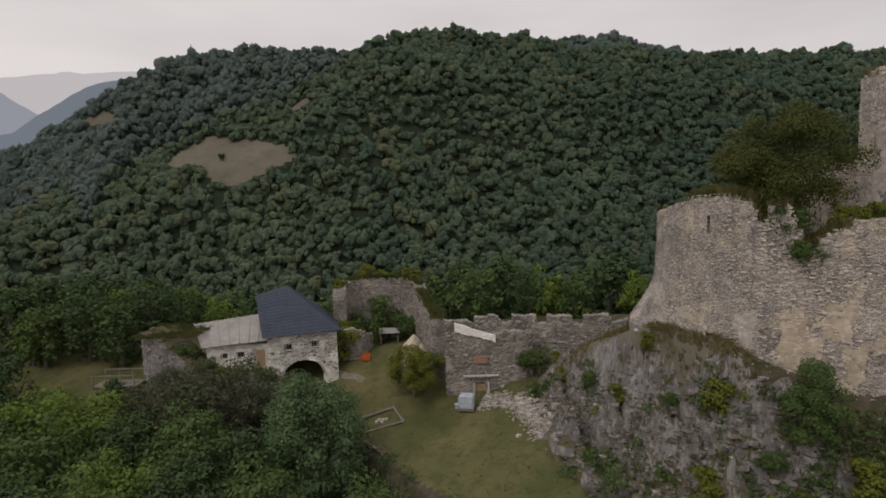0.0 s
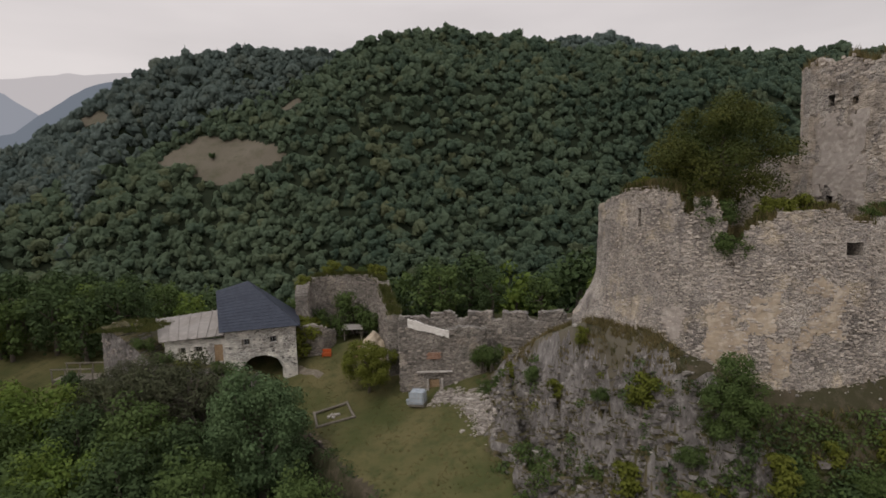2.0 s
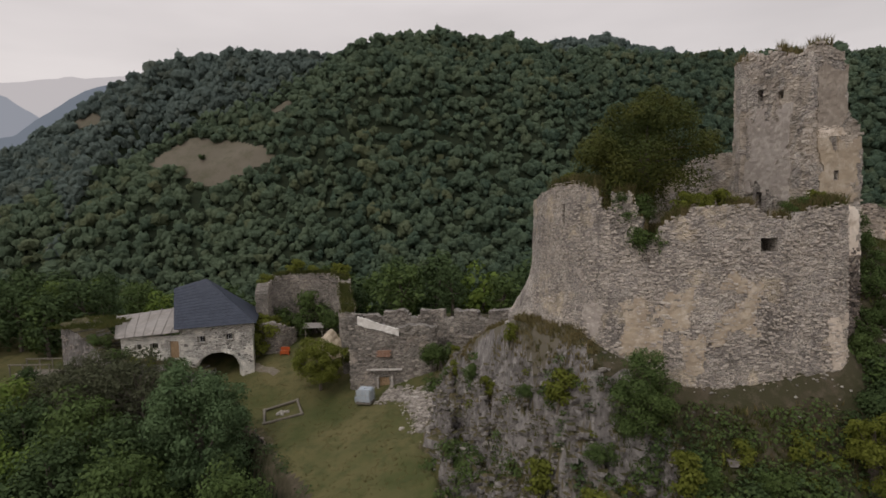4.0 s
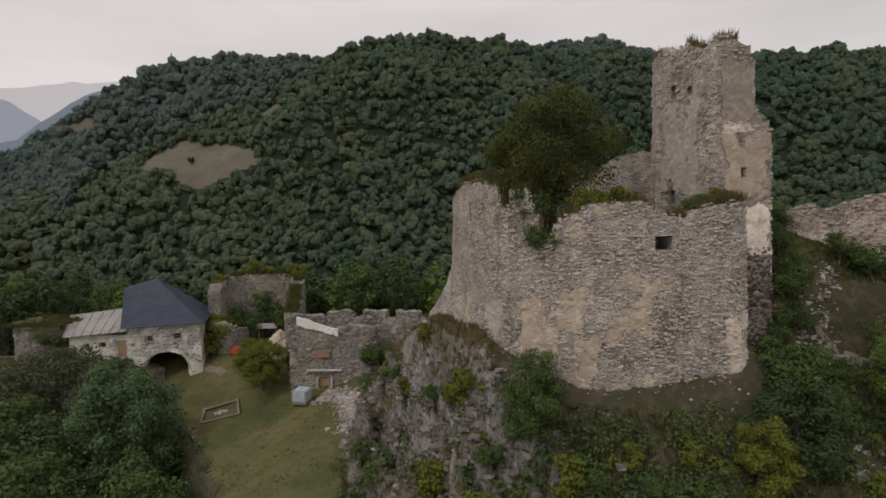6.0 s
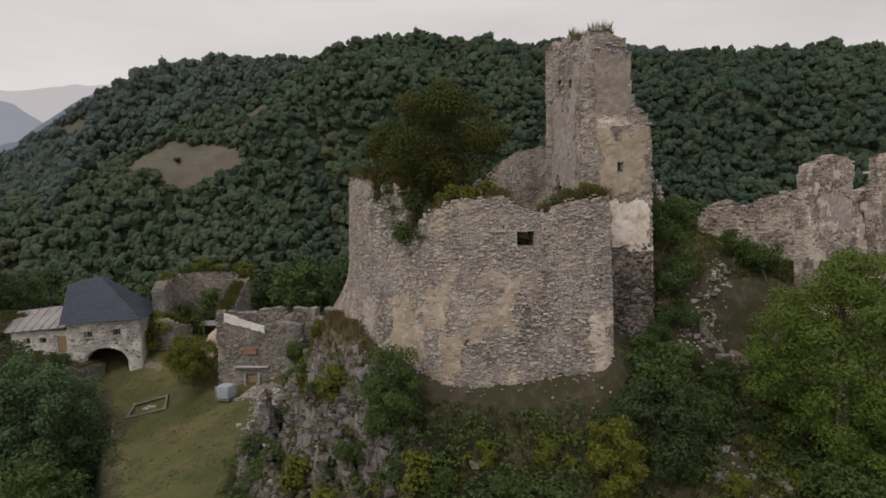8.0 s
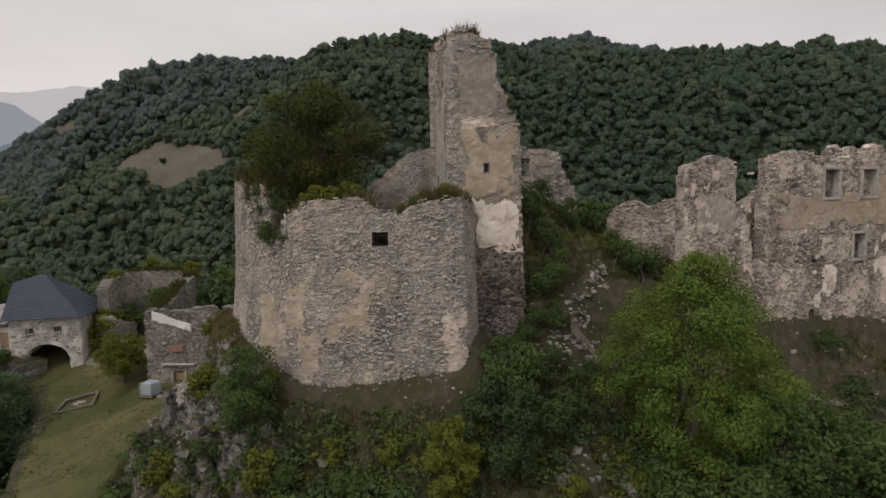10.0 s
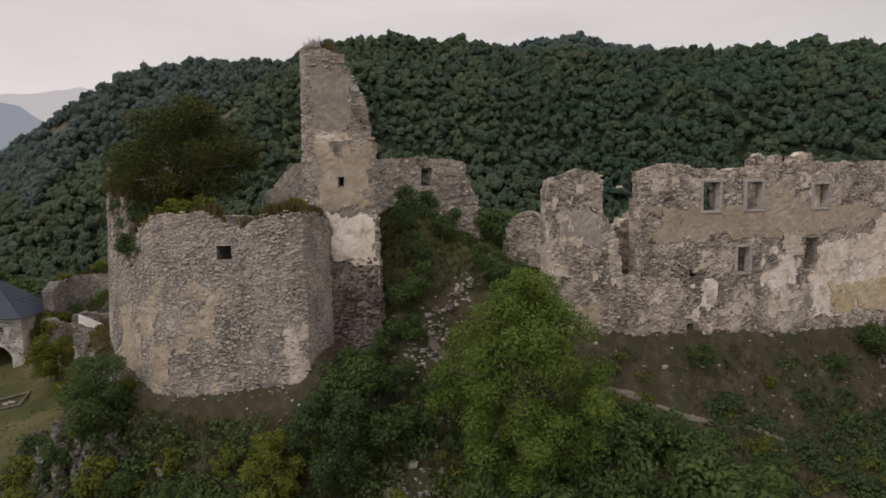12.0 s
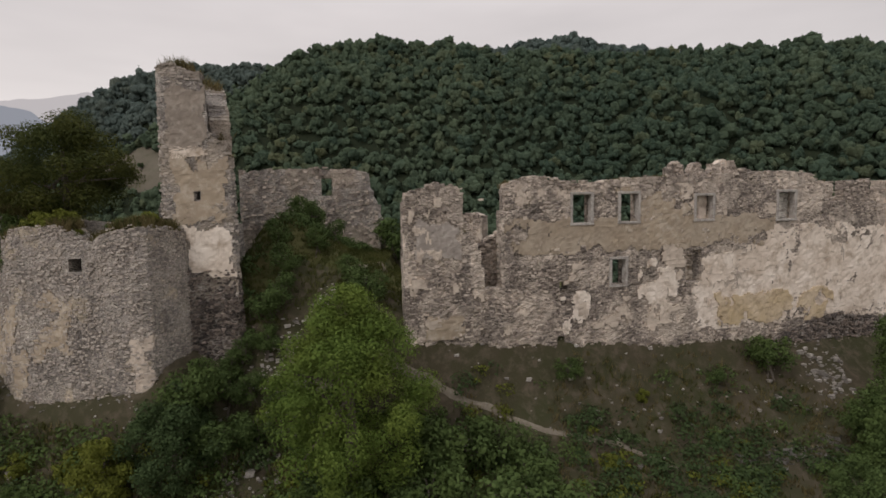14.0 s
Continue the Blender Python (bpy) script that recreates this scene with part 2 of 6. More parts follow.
def mossy_rock():
    """Bare rock on the steep faces, dry grass where it lies flatter."""
    m, nt, b = material("ledge_rock", 0.95)
    p = coords(nt, (1.0, 1.0, 0.55))
    n1, n2, n3 = noise_tex(nt, p, 0.8, 6.0), noise_tex(nt, p, 3.4, 6.0, 0.72), noise_tex(nt, p, 1.7, 5.0)
    col = mixed(nt, mapped(nt, n1, 0.35, 0.65), (0.275, 0.250, 0.232), (0.135, 0.120, 0.110))
    col = mixed(nt, mapped(nt, n2, 0.52, 0.7), col, (0.43, 0.395, 0.37))
    col = mixed(nt, mapped(nt, n2, 0.46, 0.3), col, (0.07, 0.062, 0.055))
    g, sp = nt.nodes.new("ShaderNodeNewGeometry"), nt.nodes.new("ShaderNodeSeparateXYZ")
    nt.links.new(g.outputs["Normal"], sp.inputs[0])
    ad = nt.nodes.new("ShaderNodeMath")
    nt.links.new(sp.outputs[2], ad.inputs[0])
    nt.links.new(mapped(nt, n3, 0.3, 0.7, -0.3, 0.3), ad.inputs[1])
    grass = mixed(nt, mapped(nt, n3, 0.4, 0.62), (0.062, 0.06, 0.023), (0.15, 0.122, 0.068))
    col = mixed(nt, mapped(nt, ad.outputs[0], 0.56, 0.76), col, grass)
    nt.links.new(col, b.inputs["Base Color"])
    bumped(nt, b, n2, 1.0, 0.25)
    return m


CLIFF_ROCK = mossy_rock()
RUBBLE = mottled("rubble_stone", (0.45, 0.41, 0.37), (0.29, 0.26, 0.235), (0.56, 0.51, 0.46), 2.3, 6.0, 0.95, 0.5, 0.04)
TURF = mottled("court_turf", (0.060, 0.066, 0.020), (0.122, 0.104, 0.044), (0.044, 0.053, 0.015), 0.22, 1.1, 0.95, 0.5, 0.05)
SLOPE = mottled("dry_slope", (0.066, 0.053, 0.033), (0.040, 0.043, 0.017), (0.112, 0.088, 0.064), 0.28, 1.7, 0.96, 0.7, 0.08)
MEADOW = mottled("dry_meadow", (0.145, 0.123, 0.094), (0.122, 0.105, 0.077), (0.096, 0.090, 0.058), 0.12, 0.5, 0.95, 0.2, 0.05)
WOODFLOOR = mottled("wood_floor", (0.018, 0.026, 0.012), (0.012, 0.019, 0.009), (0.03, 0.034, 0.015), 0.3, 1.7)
DIRT = mottled("trodden_earth", (0.2, 0.17, 0.13), (0.15, 0.125, 0.095), (0.25, 0.215, 0.17), 0.9, 4.0)
SLATE = mottled("roof_slate", (0.040, 0.047, 0.068), (0.029, 0.035, 0.052), (0.056, 0.063, 0.084), 0.8, 5.0, 0.55, 0.15, 0.01)
METAL_ROOF = mottled("weathered_sheet_metal", (0.27, 0.245, 0.225), (0.21, 0.185, 0.165), (0.32, 0.29, 0.26), 0.5, 2.2, 0.6, 0.1, 0.01)
OLD_WOOD = mottled("grey_timber", (0.2, 0.175, 0.14), (0.12, 0.105, 0.082), (0.27, 0.24, 0.2), 1.2, 9.0)
DOOR_WOOD = mottled("brown_boards", (0.36, 0.245, 0.145), (0.27, 0.18, 0.105), (0.42, 0.3, 0.19), 1.5, 8.0)
# near-black paint for the shade inside the small windows
DARK_INSIDE = mottled("painted_dark_inside", (0.02, 0.018, 0.016), (0.03, 0.027, 0.024), (0.012, 0.012, 0.012), 1.0, 3.0)
BRICK = mottled("red_brick", (0.33, 0.19, 0.13), (0.27, 0.155, 0.11), (0.40, 0.28, 0.21), 2.0, 7.0)
ORANGE = mottled("orange_paint", (0.45, 0.09, 0.025), (0.38, 0.075, 0.02), (0.5, 0.13, 0.04), 2.0, 8.0, 0.6)
TANK_GREY = mottled("grey_plastic", (0.42, 0.46, 0.5), (0.36, 0.4, 0.44), (0.5, 0.53, 0.56), 2.0, 6.0, 0.5, 0.1, 0.01)
STEEL = mottled("galvanised_steel", (0.4, 0.41, 0.42), (0.32, 0.33, 0.34), (0.46, 0.46, 0.46), 3.0, 9.0, 0.45, 0.1, 0.005)
TARP = mottled("sand_heap", (0.5, 0.42, 0.31), (0.42, 0.34, 0.25), (0.56, 0.48, 0.37), 1.0, 5.0)
BARK = mottled("bark", (0.13, 0.105, 0.085), (0.085, 0.07, 0.055), (0.19, 0.165, 0.14), 2.0, 9.0)
LEAF_DARK = leaves("leaf_dark", (0.041, 0.067, 0.026), (0.094, 0.131, 0.048), (0.064, 0.094, 0.037))
LEAF_MID = leaves("leaf_mid", (0.058, 0.090, 0.029), (0.126, 0.172, 0.054), (0.090, 0.126, 0.036))
LEAF_BLUE = leaves("leaf_blue_green", (0.066, 0.108, 0.048), (0.136, 0.192, 0.086), (0.104, 0.150, 0.064))
LEAF_BRIGHT = leaves("leaf_bright", (0.080, 0.128, 0.024), (0.182, 0.244, 0.052), (0.146, 0.186, 0.036))
LEAF_YELLOW = leaves("leaf_yellow_green", (0.10, 0.12, 0.02), (0.19, 0.195, 0.035), (0.14, 0.15, 0.026))
LEAF_OLIVE = leaves("leaf_olive", (0.062, 0.071, 0.018), (0.118, 0.120, 0.028), (0.050, 0.067, 0.019), 0.35)
LEAF_GREY = leaves("leaf_grey_brown", (0.060, 0.069, 0.036), (0.122, 0.128, 0.070), (0.092, 0.094, 0.056))
DRY_GRASS = leaves("dry_grass", (0.14, 0.112, 0.05), (0.25, 0.20, 0.10), (0.11, 0.098, 0.038), 0.7)
GREEN_GRASS = leaves("green_grass", (0.07, 0.078, 0.022), (0.135, 0.13, 0.044), (0.06, 0.072, 0.019), 0.7)

# ---- the lie of the land ----
CLIFF = np.array([(8.6, 39.5, 4.5), (10.4, 35.0, 7.2), (12.2, 31.0, 8.9), (14.8, 26.7, 8.5), (19.3, 24.85, 6.5), (27.6, 24.7, 6.9), (30.8, 27.2, 7.6),
                  (33.2, 29.6, 10.2), (36.6, 29.6, 10.2), (39.6, 30.75, 8.9), (52.6, 36.5, 7.75), (70.0, 44.3, 7.6)])
BANK = np.array([(12.0, 14.0, -1.5), (0.2, 29.3, -1.2), (-5.5, 36.6, -0.5), (-9.8, 42.4, 1.5), (-24.5, 42.3, 2.4), (-90.0, 36.0, 1.5)])


GULLY = np.array([(46.3, 31.75, 0), (49.3, 32.4, 0), (51.0, 32.6, 0), (52.9, 33.1, 0)])


def beside(line, x, y):
    """Distance from a polyline, positive on its right-hand side, and the line's height there."""
    best, dist, z = np.full(x.shape, 1e9), np.zeros(x.shape), np.zeros(x.shape)
    for a, b in zip(line[:-1], line[1:]):
        ex, ey = b[0] - a[0], b[1] - a[1]
        t = np.clip(((x - a[0]) * ex + (y - a[1]) * ey) / (ex * ex + ey * ey), 0, 1)
        dx, dy = x - a[0] - t * ex, y - a[1] - t * ey
        d = np.hypot(dx, dy)
        near = d < best
        best = np.where(near, d, best)
        dist = np.where(near, np.where(ex * dy - ey * dx > 0, -d, d), dist)
        z = np.where(near, a[2] + t * (b[2] - a[2]), z)
    return dist, z


# three wooded heights across the valley: crest lines as x, y, z
MAIN_CREST = np.array([(-170, 84, -3.9), (-110, 92, 4.1), (-81, 100, 13.3), (-74.5, 106, 17.7), (-65.7, 110, 20.3), (-57.3, 113, 26.4), (-47.8, 118.4, 32.5), (-40.7, 119.5, 33.3), (-31.3, 122, 38.7), (-21.7, 126, 46.7),
                       (-12.7, 129, 52.9), (-3.6, 133, 55.3), (7.6, 138, 57.5), (16, 138, 55.7), (27.3, 138, 54.7), (33.8, 136, 51.1), (47, 138, 51.3), (62, 140, 50.9), (74, 139, 50.3), (88, 139, 50), (103, 139, 49.7), (120, 139, 48.1), (150, 138, 45.7), (230, 132, 44.7)])
REAR_CREST = np.array([(-171.1, 111.2, -0.6), (-119.8, 112.9, 11.4), (-104.3, 114.6, 17.9), (-92.9, 116.4, 25.9), (-87.9, 118.1, 29), (-80.3, 119.8, 33.3), (-73.9, 122.3, 39.4), (-66.2, 124.9, 45.4), (-60.4, 126.6, 48.1), (-50.7, 128.3, 49.9), (-35.0, 128.3, 50.5), (-16.6, 128.3, 50.1), (0.0, 128.3, 48.4), (25.7, 128.3, 36.5)])
LAST_CREST = np.array([(10, 164, 53.4), (28, 164, 60), (36, 165, 61), (44.4, 165, 61.8), (56.3, 165, 61.6), (66, 165, 59.6), (76, 165, 56.6), (90, 165, 54.4), (125, 162, 51.4), (200, 160, 45.4)])


def height_of(crest, x, y):
    return np.interp(x, crest[:, 0], crest[:, 1]), np.interp(x, crest[:, 0], crest[:, 2])


def main_hill(x, y):
    edge, top = height_of(MAIN_CREST, x, y)
    s = (y - 72) / (edge - 72)
    up = np.interp(s, (0, 0.3, 0.45, 0.64, 0.8, 1.0), (0, 0.15, 0.29, 0.52, 0.79, 1.0))
    return -12 + (top + 12) * up - 0.75 * np.maximum(0, y - edge)


def rear_hill(x, y):
    edge, top = height_of(REAR_CREST, x, y)
    d = edge - y
    gentle, steep = np.interp(d, (-200, 0, 6, 10, 60), (90, 0, 8.5, 13, 84)), np.interp(d, (-200, 0, 5, 9, 20), (90, 0, 8.5, 17, 64))
    return top - gentle - (steep - gentle) * ramp(-67, -57, x)


def last_hill(x, y):
    edge, top = height_of(LAST_CREST, x, y)
    return np.where(x < 10, -20, top - np.interp(edge - y, (-100, 0, 12, 60), (60, 0, 7.5, 110)))


def far_hill(x, y):
    z = np.maximum(np.maximum(main_hill(x, y), rear_hill(x, y)), np.maximum(last_hill(x, y), -14))
    return z + 1.3 * fbm(x / 16, y / 16, 0, 3, 40) * ramp(75, 90, y)


def land(x, y):
    x, y = np.asarray(x, float), np.asarray(y, float)
    # court, rising towards the gate, and the lower slope below the keep
    court = np.where(y > 40, 0.36 * (np.minimum(y, 49) - 40), 0.11 * (y - 40)) + 0.14 * (np.clip(x, -6, 8) + 5)
    fore = 2.3 + 0.2 * (y - 24)
    floor = court + (fore - court) * ramp(9, 15, x)
    floor = floor - 1.7 * ramp(43, 53, x)
    d, ze = beside(CLIFF, x, y)
    upper = np.interp(x, (8, 13, 28, 31, 36, 39, 70), (0.0, 0.6, 4.0, 3.4, 2.4, 2.5, 2.6))
    upper = upper + 1.9 * np.exp(-((x - 30.5) ** 2 + (y - 33.5) ** 2) / 7)
    soft = np.interp(x, (8, 14, 20, 27, 33, 40, 60), (1.5, 1.5, 1.6, 1.4, 2.0, 1.4, 1.9))
    out = floor + (ze - floor) * np.exp(-np.maximum(d, 0) / soft)
    inn = ze + upper * (1 - np.exp(-np.maximum(-d, 0) / 1.6))
    z = np.where(d > 0, out, inn)
    # behind the spur the ground sinks back to the court
    z = np.where((d < 0) & (x < 14), z + (court - z) * ramp(36.5, 41.5, y) * ramp(14, 10.5, x), z)
    z = z - 2.1 * np.exp(-((x - 29.3) ** 2 / 5.0 + (y - 27.5) ** 2 / 2.2))
    z = z - 0.75 * np.exp(-((x + 11.6) ** 2 + (y - 44.6) ** 2) / 5.0)
    # an eroded gully across the bank below the palace
    d3 = np.abs(beside(GULLY, x, y)[0])
    z = z - 0.5 * np.exp(-(d3 / 0.28) ** 2)
    d2, zb = beside(BANK, x, y)

    z = np.where(d2 < 0, z + (-8.0 - z) * (1 - np.exp(np.minimum(d2 + 0.6, 0) / 1.6)) * ramp(14, 3, x), z)
    # the castle hill falls away behind and to the sides
    brow = 52 - 6 * ramp(8, 20, x) - 4 * ramp(20, 40, x) + 3 * ramp(55, 75, x) + 12 * ramp(-22, -35, x)
    z = z + (-12 - z) * ramp(0, 20, y - brow)
    z = z + (-10 - z) * ramp(72, 100, x)
    z = z + (-9 - z) * ramp(16, -6, y)
    z = np.where(y > 72, np.maximum(z, far_hill(x, y)), z)
    return z


def cliffiness(x, y):
    """How far the ground is bare rock."""
    d, ze = beside(CLIFF, x, y)
    k = ramp(-0.3, 1.3, d) * ramp(7.5, 4.0, d) * ramp(5.5, 8.5, x) * ramp(21, 17.5, x) * ramp(41, 38, y) * ramp(21, 23.2, y)
    return k


def relief(x, y):
    z = land(x, y)
    near = ramp(60, 50, y)
    k = cliffiness(x, y) * near
    crag = np.abs(fbm((x * 0.8 + y * 0.6) / 1.5 + 0.6 * fbm(x, y, 0, 2, 8), (y * 0.8 - x * 0.6) / 3.6, z / 4.0, 4, 5)) * 3.6 - 0.9 + 0.7 * fbm(x * 1.5, y * 1.5, 0, 3, 9)
    return z + k * crag * 1.5 + k * 0.5 * np.abs(fbm(x * 3.1, y * 3.1, z * 1.5, 3, 15)) + (1 - k) * near * (0.22 * fbm(x / 1.8, y / 1.8, 0, 4, 2))


def ground_at(x, y):
    return float(relief(np.array([x]), np.array([y]))[0])


def axis(*spans):
    out = []
    for a, b, step in spans:
        out += list(np.arange(a, b, step))
    return np.array(out + [spans[-1][1]])


gx = axis((-420, -160, 26), (-160, -90, 2.5), (-90, -64, 0.8), (-64, -26, 0.45), (-26, -12, 0.8), (-12, 5, 0.4), (5, 24, 0.22), (24, 70, 0.36), (70, 160, 3.0), (160, 420, 26))
gy = axis((-160, 0, 16), (0, 18, 1.5), (18, 22, 0.5), (22, 40, 0.24), (40, 52, 0.5), (52, 104, 2.0), (104, 131, 0.45), (130, 180, 2.0), (180, 400, 24), (400, 1800, 280))
GX, GY = np.meshgrid(gx, gy)
GZ = relief(GX, GY)
ni, nj = len(gx), len(gy)
ii, jj = np.meshgrid(np.arange(ni - 1), np.arange(nj - 1))
q = (jj * ni + ii).ravel()
quads = np.stack([q, q + 1, q + 1 + ni, q + ni], 1)
cx, cy = (gx[:-1] + np.diff(gx) / 2)[ii.ravel()], (gy[:-1] + np.diff(gy) / 2)[jj.ravel()]
MEADOWS = (((-57.6, 111.9), (-52.6, 115.0), (-48.2, 116.8), (-41.0, 116.1), (-35.5, 113.6), (-28.8, 110.6), (-33.3, 108.8), (-39.2, 107.2), (-45.7, 108.4)), ((-38.6, 119.6), (-33.6, 120.6), (-28.2, 121.7), (-26.9, 120.3), (-32.5, 118.6)),
           ((-76.6, 120.2), (-75.7, 120.9), (-68.3, 119.8), (-67.3, 117.3), (-76.3, 118.9)))


def in_poly(poly, x, y):
    inside = np.zeros(np.shape(x), bool)
    for (x0, y0), (x1, y1) in zip(poly, poly[1:] + poly[:1]):
        hit = ((y0 > y) != (y1 > y)) & (x < (x1 - x0) * (y - y0) / ((y1 - y0) or 1e-9) + x0)
        inside ^= hit
    return inside


slots = np.full(len(cx), 1)
d_bank = beside(BANK, cx, cy)[0]
d_cliff = beside(CLIFF, cx, cy)[0]
wave = 1.6 * fbm(cx / 2.5, cy / 2.5, 0, 3, 12)
slots[(cx < 9 + wave) & (d_bank > 0) & (cy < 54)] = 0
slots[(d_cliff < -2.2) & (cx > 28)] = 0
slots[(d_cliff > 0.35 + 0.7 * wave) & (d_cliff < 5.6 + wave) & (cx > 6.6 + 0.5 * wave) & (cx < 18.2 + 1.6 * wave) & (cy < 40.5) & (cy > 21.5 + wave)] = 2
slots[(d_cliff <= 0.35 + 0.7 * wave) & (d_cliff > -3.5) & (cx > 8.2) & (cx < 14.6) & (cy < 39) & (fbm(cx / 1.1, cy / 1.1, 0, 3, 13) > -0.12)] = 3
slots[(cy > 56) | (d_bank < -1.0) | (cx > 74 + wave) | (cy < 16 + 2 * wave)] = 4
slots[(cx < -28) & (cy > 42) & (cy < 56)] = 0
for poly in MEADOWS:
    slots[in_poly(poly, cx + 1.5 * fbm(cx / 6, cy / 6, 0, 2, 3), cy)] = 3
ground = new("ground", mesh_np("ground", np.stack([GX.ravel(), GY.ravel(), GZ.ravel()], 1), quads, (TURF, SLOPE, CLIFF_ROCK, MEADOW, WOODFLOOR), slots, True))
tagged(ground, "hill of dry turf, bare cliff rock and wooded valley sides", "ground", kind="structure")


# ---- ruined walls ----
def rounded(path, times=2, cut=0.14):
    for _ in range(times):
        out = [path[0]]
        for a, b in zip(path[:-1], path[1:]):
            out += [(a[0] + cut * (b[0] - a[0]), a[1] + cut * (b[1] - a[1])), (b[0] - cut * (b[0] - a[0]), b[1] - cut * (b[1] - a[1]))]
        path = out + [path[-1]]
    return path


class Face:
    """A wall's outer face along a path: u runs along it, its outside on the right."""

    def __init__(self, path):
        self.p = np.array(path, float)
        seg = np.diff(self.p, axis=0)
        self.s = np.concatenate([[0], np.cumsum(np.hypot(seg[:, 0], seg[:, 1]))])
        self.length = self.s[-1]
        t = seg / np.hypot(seg[:, 0], seg[:, 1])[:, None]
        tv = np.vstack([t[:1], (t[1:] + t[:-1]) / 2, t[-1:]])
        self.n = np.stack([tv[:, 1], -tv[:, 0]], 1)
        self.n /= np.hypot(self.n[:, 0], self.n[:, 1])[:, None]

    def at(self, u, z, off):
        x, y = np.interp(u, self.s, self.p[:, 0]), np.interp(u, self.s, self.p[:, 1])
        nx, ny = np.interp(u, self.s, self.n[:, 0]), np.interp(u, self.s, self.n[:, 1])
        return np.stack([x + nx * off, y + ny * off, z], -1)

    def near(self, x, y):
        us = np.linspace(0, self.length, 600)
        q = self.at(us, us * 0, 0)
        return float(us[np.argmin((q[:, 0] - x) ** 2 + (q[:, 1] - y) ** 2)])


def grid_lines(a, b, cell, marks):
    lines = [v for v in np.arange(a, b + cell * 0.5, cell) if all(abs(v - m) > cell * 0.45 for m in marks)]
    return np.array(sorted(lines + [m for m in marks if a - 1e-6 <= m <= b + 1e-6]))


def ruin(name, face, thick, base, top, mat, holes=(), cell=0.25, rough=0.07, batter=0.0, keepout=None, shift=0.0, span=None, ragged=1.0, ztop=None):
    """A broken masonry wall as one mesh. base and top give heights along u; holes are (u0, u1, z0, z1) and go right through."""
    u0, u1 = span or (0.0, face.length)
    um = grid_lines(u0, u1, cell, [h[k] for h in holes for k in (0, 1)])
    us = np.linspace(u0, u1, 80)
    z0, z1 = float(np.min(base(us))), float(np.max(top(us))) + cell
    zm = grid_lines(z0, z1, cell, [h[k] for h in holes for k in (2, 3)])
    nu, nz = len(um), len(zm)
    uc, zc = (um[1:] + um[:-1]) / 2, (zm[1:] + zm[:-1]) / 2
    UC, ZC = np.meshgrid(uc, zc, indexing="ij")
    lump = 0.22 * ragged * fbm(UC * 2.2, ZC * 0.6, 0, 3, 21)
    head = top(UC) + lump
    solid = (np.broadcast_to(zm[None, :-1], ZC.shape) < head - 0.3 * cell) & (ZC > base(UC))
    for a, b, c, d in holes:
        solid &= ~((UC > a) & (UC < b) & (ZC > c) & (ZC < d))
    if keepout is not None:
        solid &= ~keepout(UC, ZC)
    U, Z = np.meshgrid(um, zm, indexing="ij")
    hu, hz = set(np.round([h[k] for h in holes for k in (0, 1)], 4)), set(np.round([h[k] for h in holes for k in (2, 3)], 4))
    ju = np.array([0.15 if round(v, 4) in hu else 1.0 for v in um])[:, None]
    jz = np.array([0.15 if round(v, 4) in hz else 1.0 for v in zm])[None, :]
    P = face.at(U, Z, 0 * U)
    n1 = vnoise(P[..., 0] * 5.1, P[..., 1] * 5.1, P[..., 2] * 5.1, 31)
    n2 = vnoise(P[..., 0] * 4.7, P[..., 1] * 4.7, P[..., 2] * 5.7, 32)
    U2, Z2 = U + 0.32 * cell * n1 * ju, Z + 0.36 * cell * n2 * jz
    rim = top(U2) + 0.22 * ragged * fbm(U2 * 2.2, Z * 0.6, 0, 3, 21) + 0.25 * cell * n1
    Z2 = np.where((Z2 > rim) & (Z < rim + 1.3 * cell), rim, Z2)
    disp = rough * (1.2 * fbm(P[..., 0] * 1.1, P[..., 1] * 1.1, P[..., 2] * 1.1, 4, 33) + 0.8 * vnoise(P[..., 0] * 6, P[..., 1] * 6, P[..., 2] * 7, 34))
    lean = batter(U, Z) if callable(batter) else batter * np.maximum(0, (zm.max() if ztop is None else ztop) - Z)
    V = np.concatenate([face.at(U2, Z2, disp + lean + shift).reshape(-1, 3), face.at(U2, Z2, -thick - 0.8 * disp + shift).reshape(-1, 3)])
    idx = np.arange(nu * nz).reshape(nu, nz)
    back = nu * nz
    a, b, c, d = idx[:-1, :-1], idx[1:, :-1], idx[1:, 1:], idx[:-1, 1:]
    F = [np.stack([a, b, c, d], -1)[solid], np.stack([a + back, d + back, c + back, b + back], -1)[solid]]
    pad = np.pad(solid, 1)
    for cond, p, r in ((solid & ~pad[:-2, 1:-1], d, a), (solid & ~pad[2:, 1:-1], b, c), (solid & ~pad[1:-1, 2:], c, d), (solid & ~pad[1:-1, :-2], a, b)):
        F.append(np.stack([p, r, r + back, p + back], -1)[cond])
    F = np.concatenate(F)
    used, inv = np.unique(F, return_inverse=True)
    return mesh_np(name, V[used], inv.reshape(F.shape), (mat,))


CUBE = np.array([(0, 0, 0), (1, 0, 0), (1, 0, 1), (0, 0, 1), (0, 1, 0), (1, 1, 0), (1, 1, 1), (0, 1, 1)], float)
CUBE_F = np.array([(4, 5, 6, 7), (0, 4, 7, 3), (5, 1, 2, 6), (3, 7, 6, 2), (0, 1, 5, 4)])


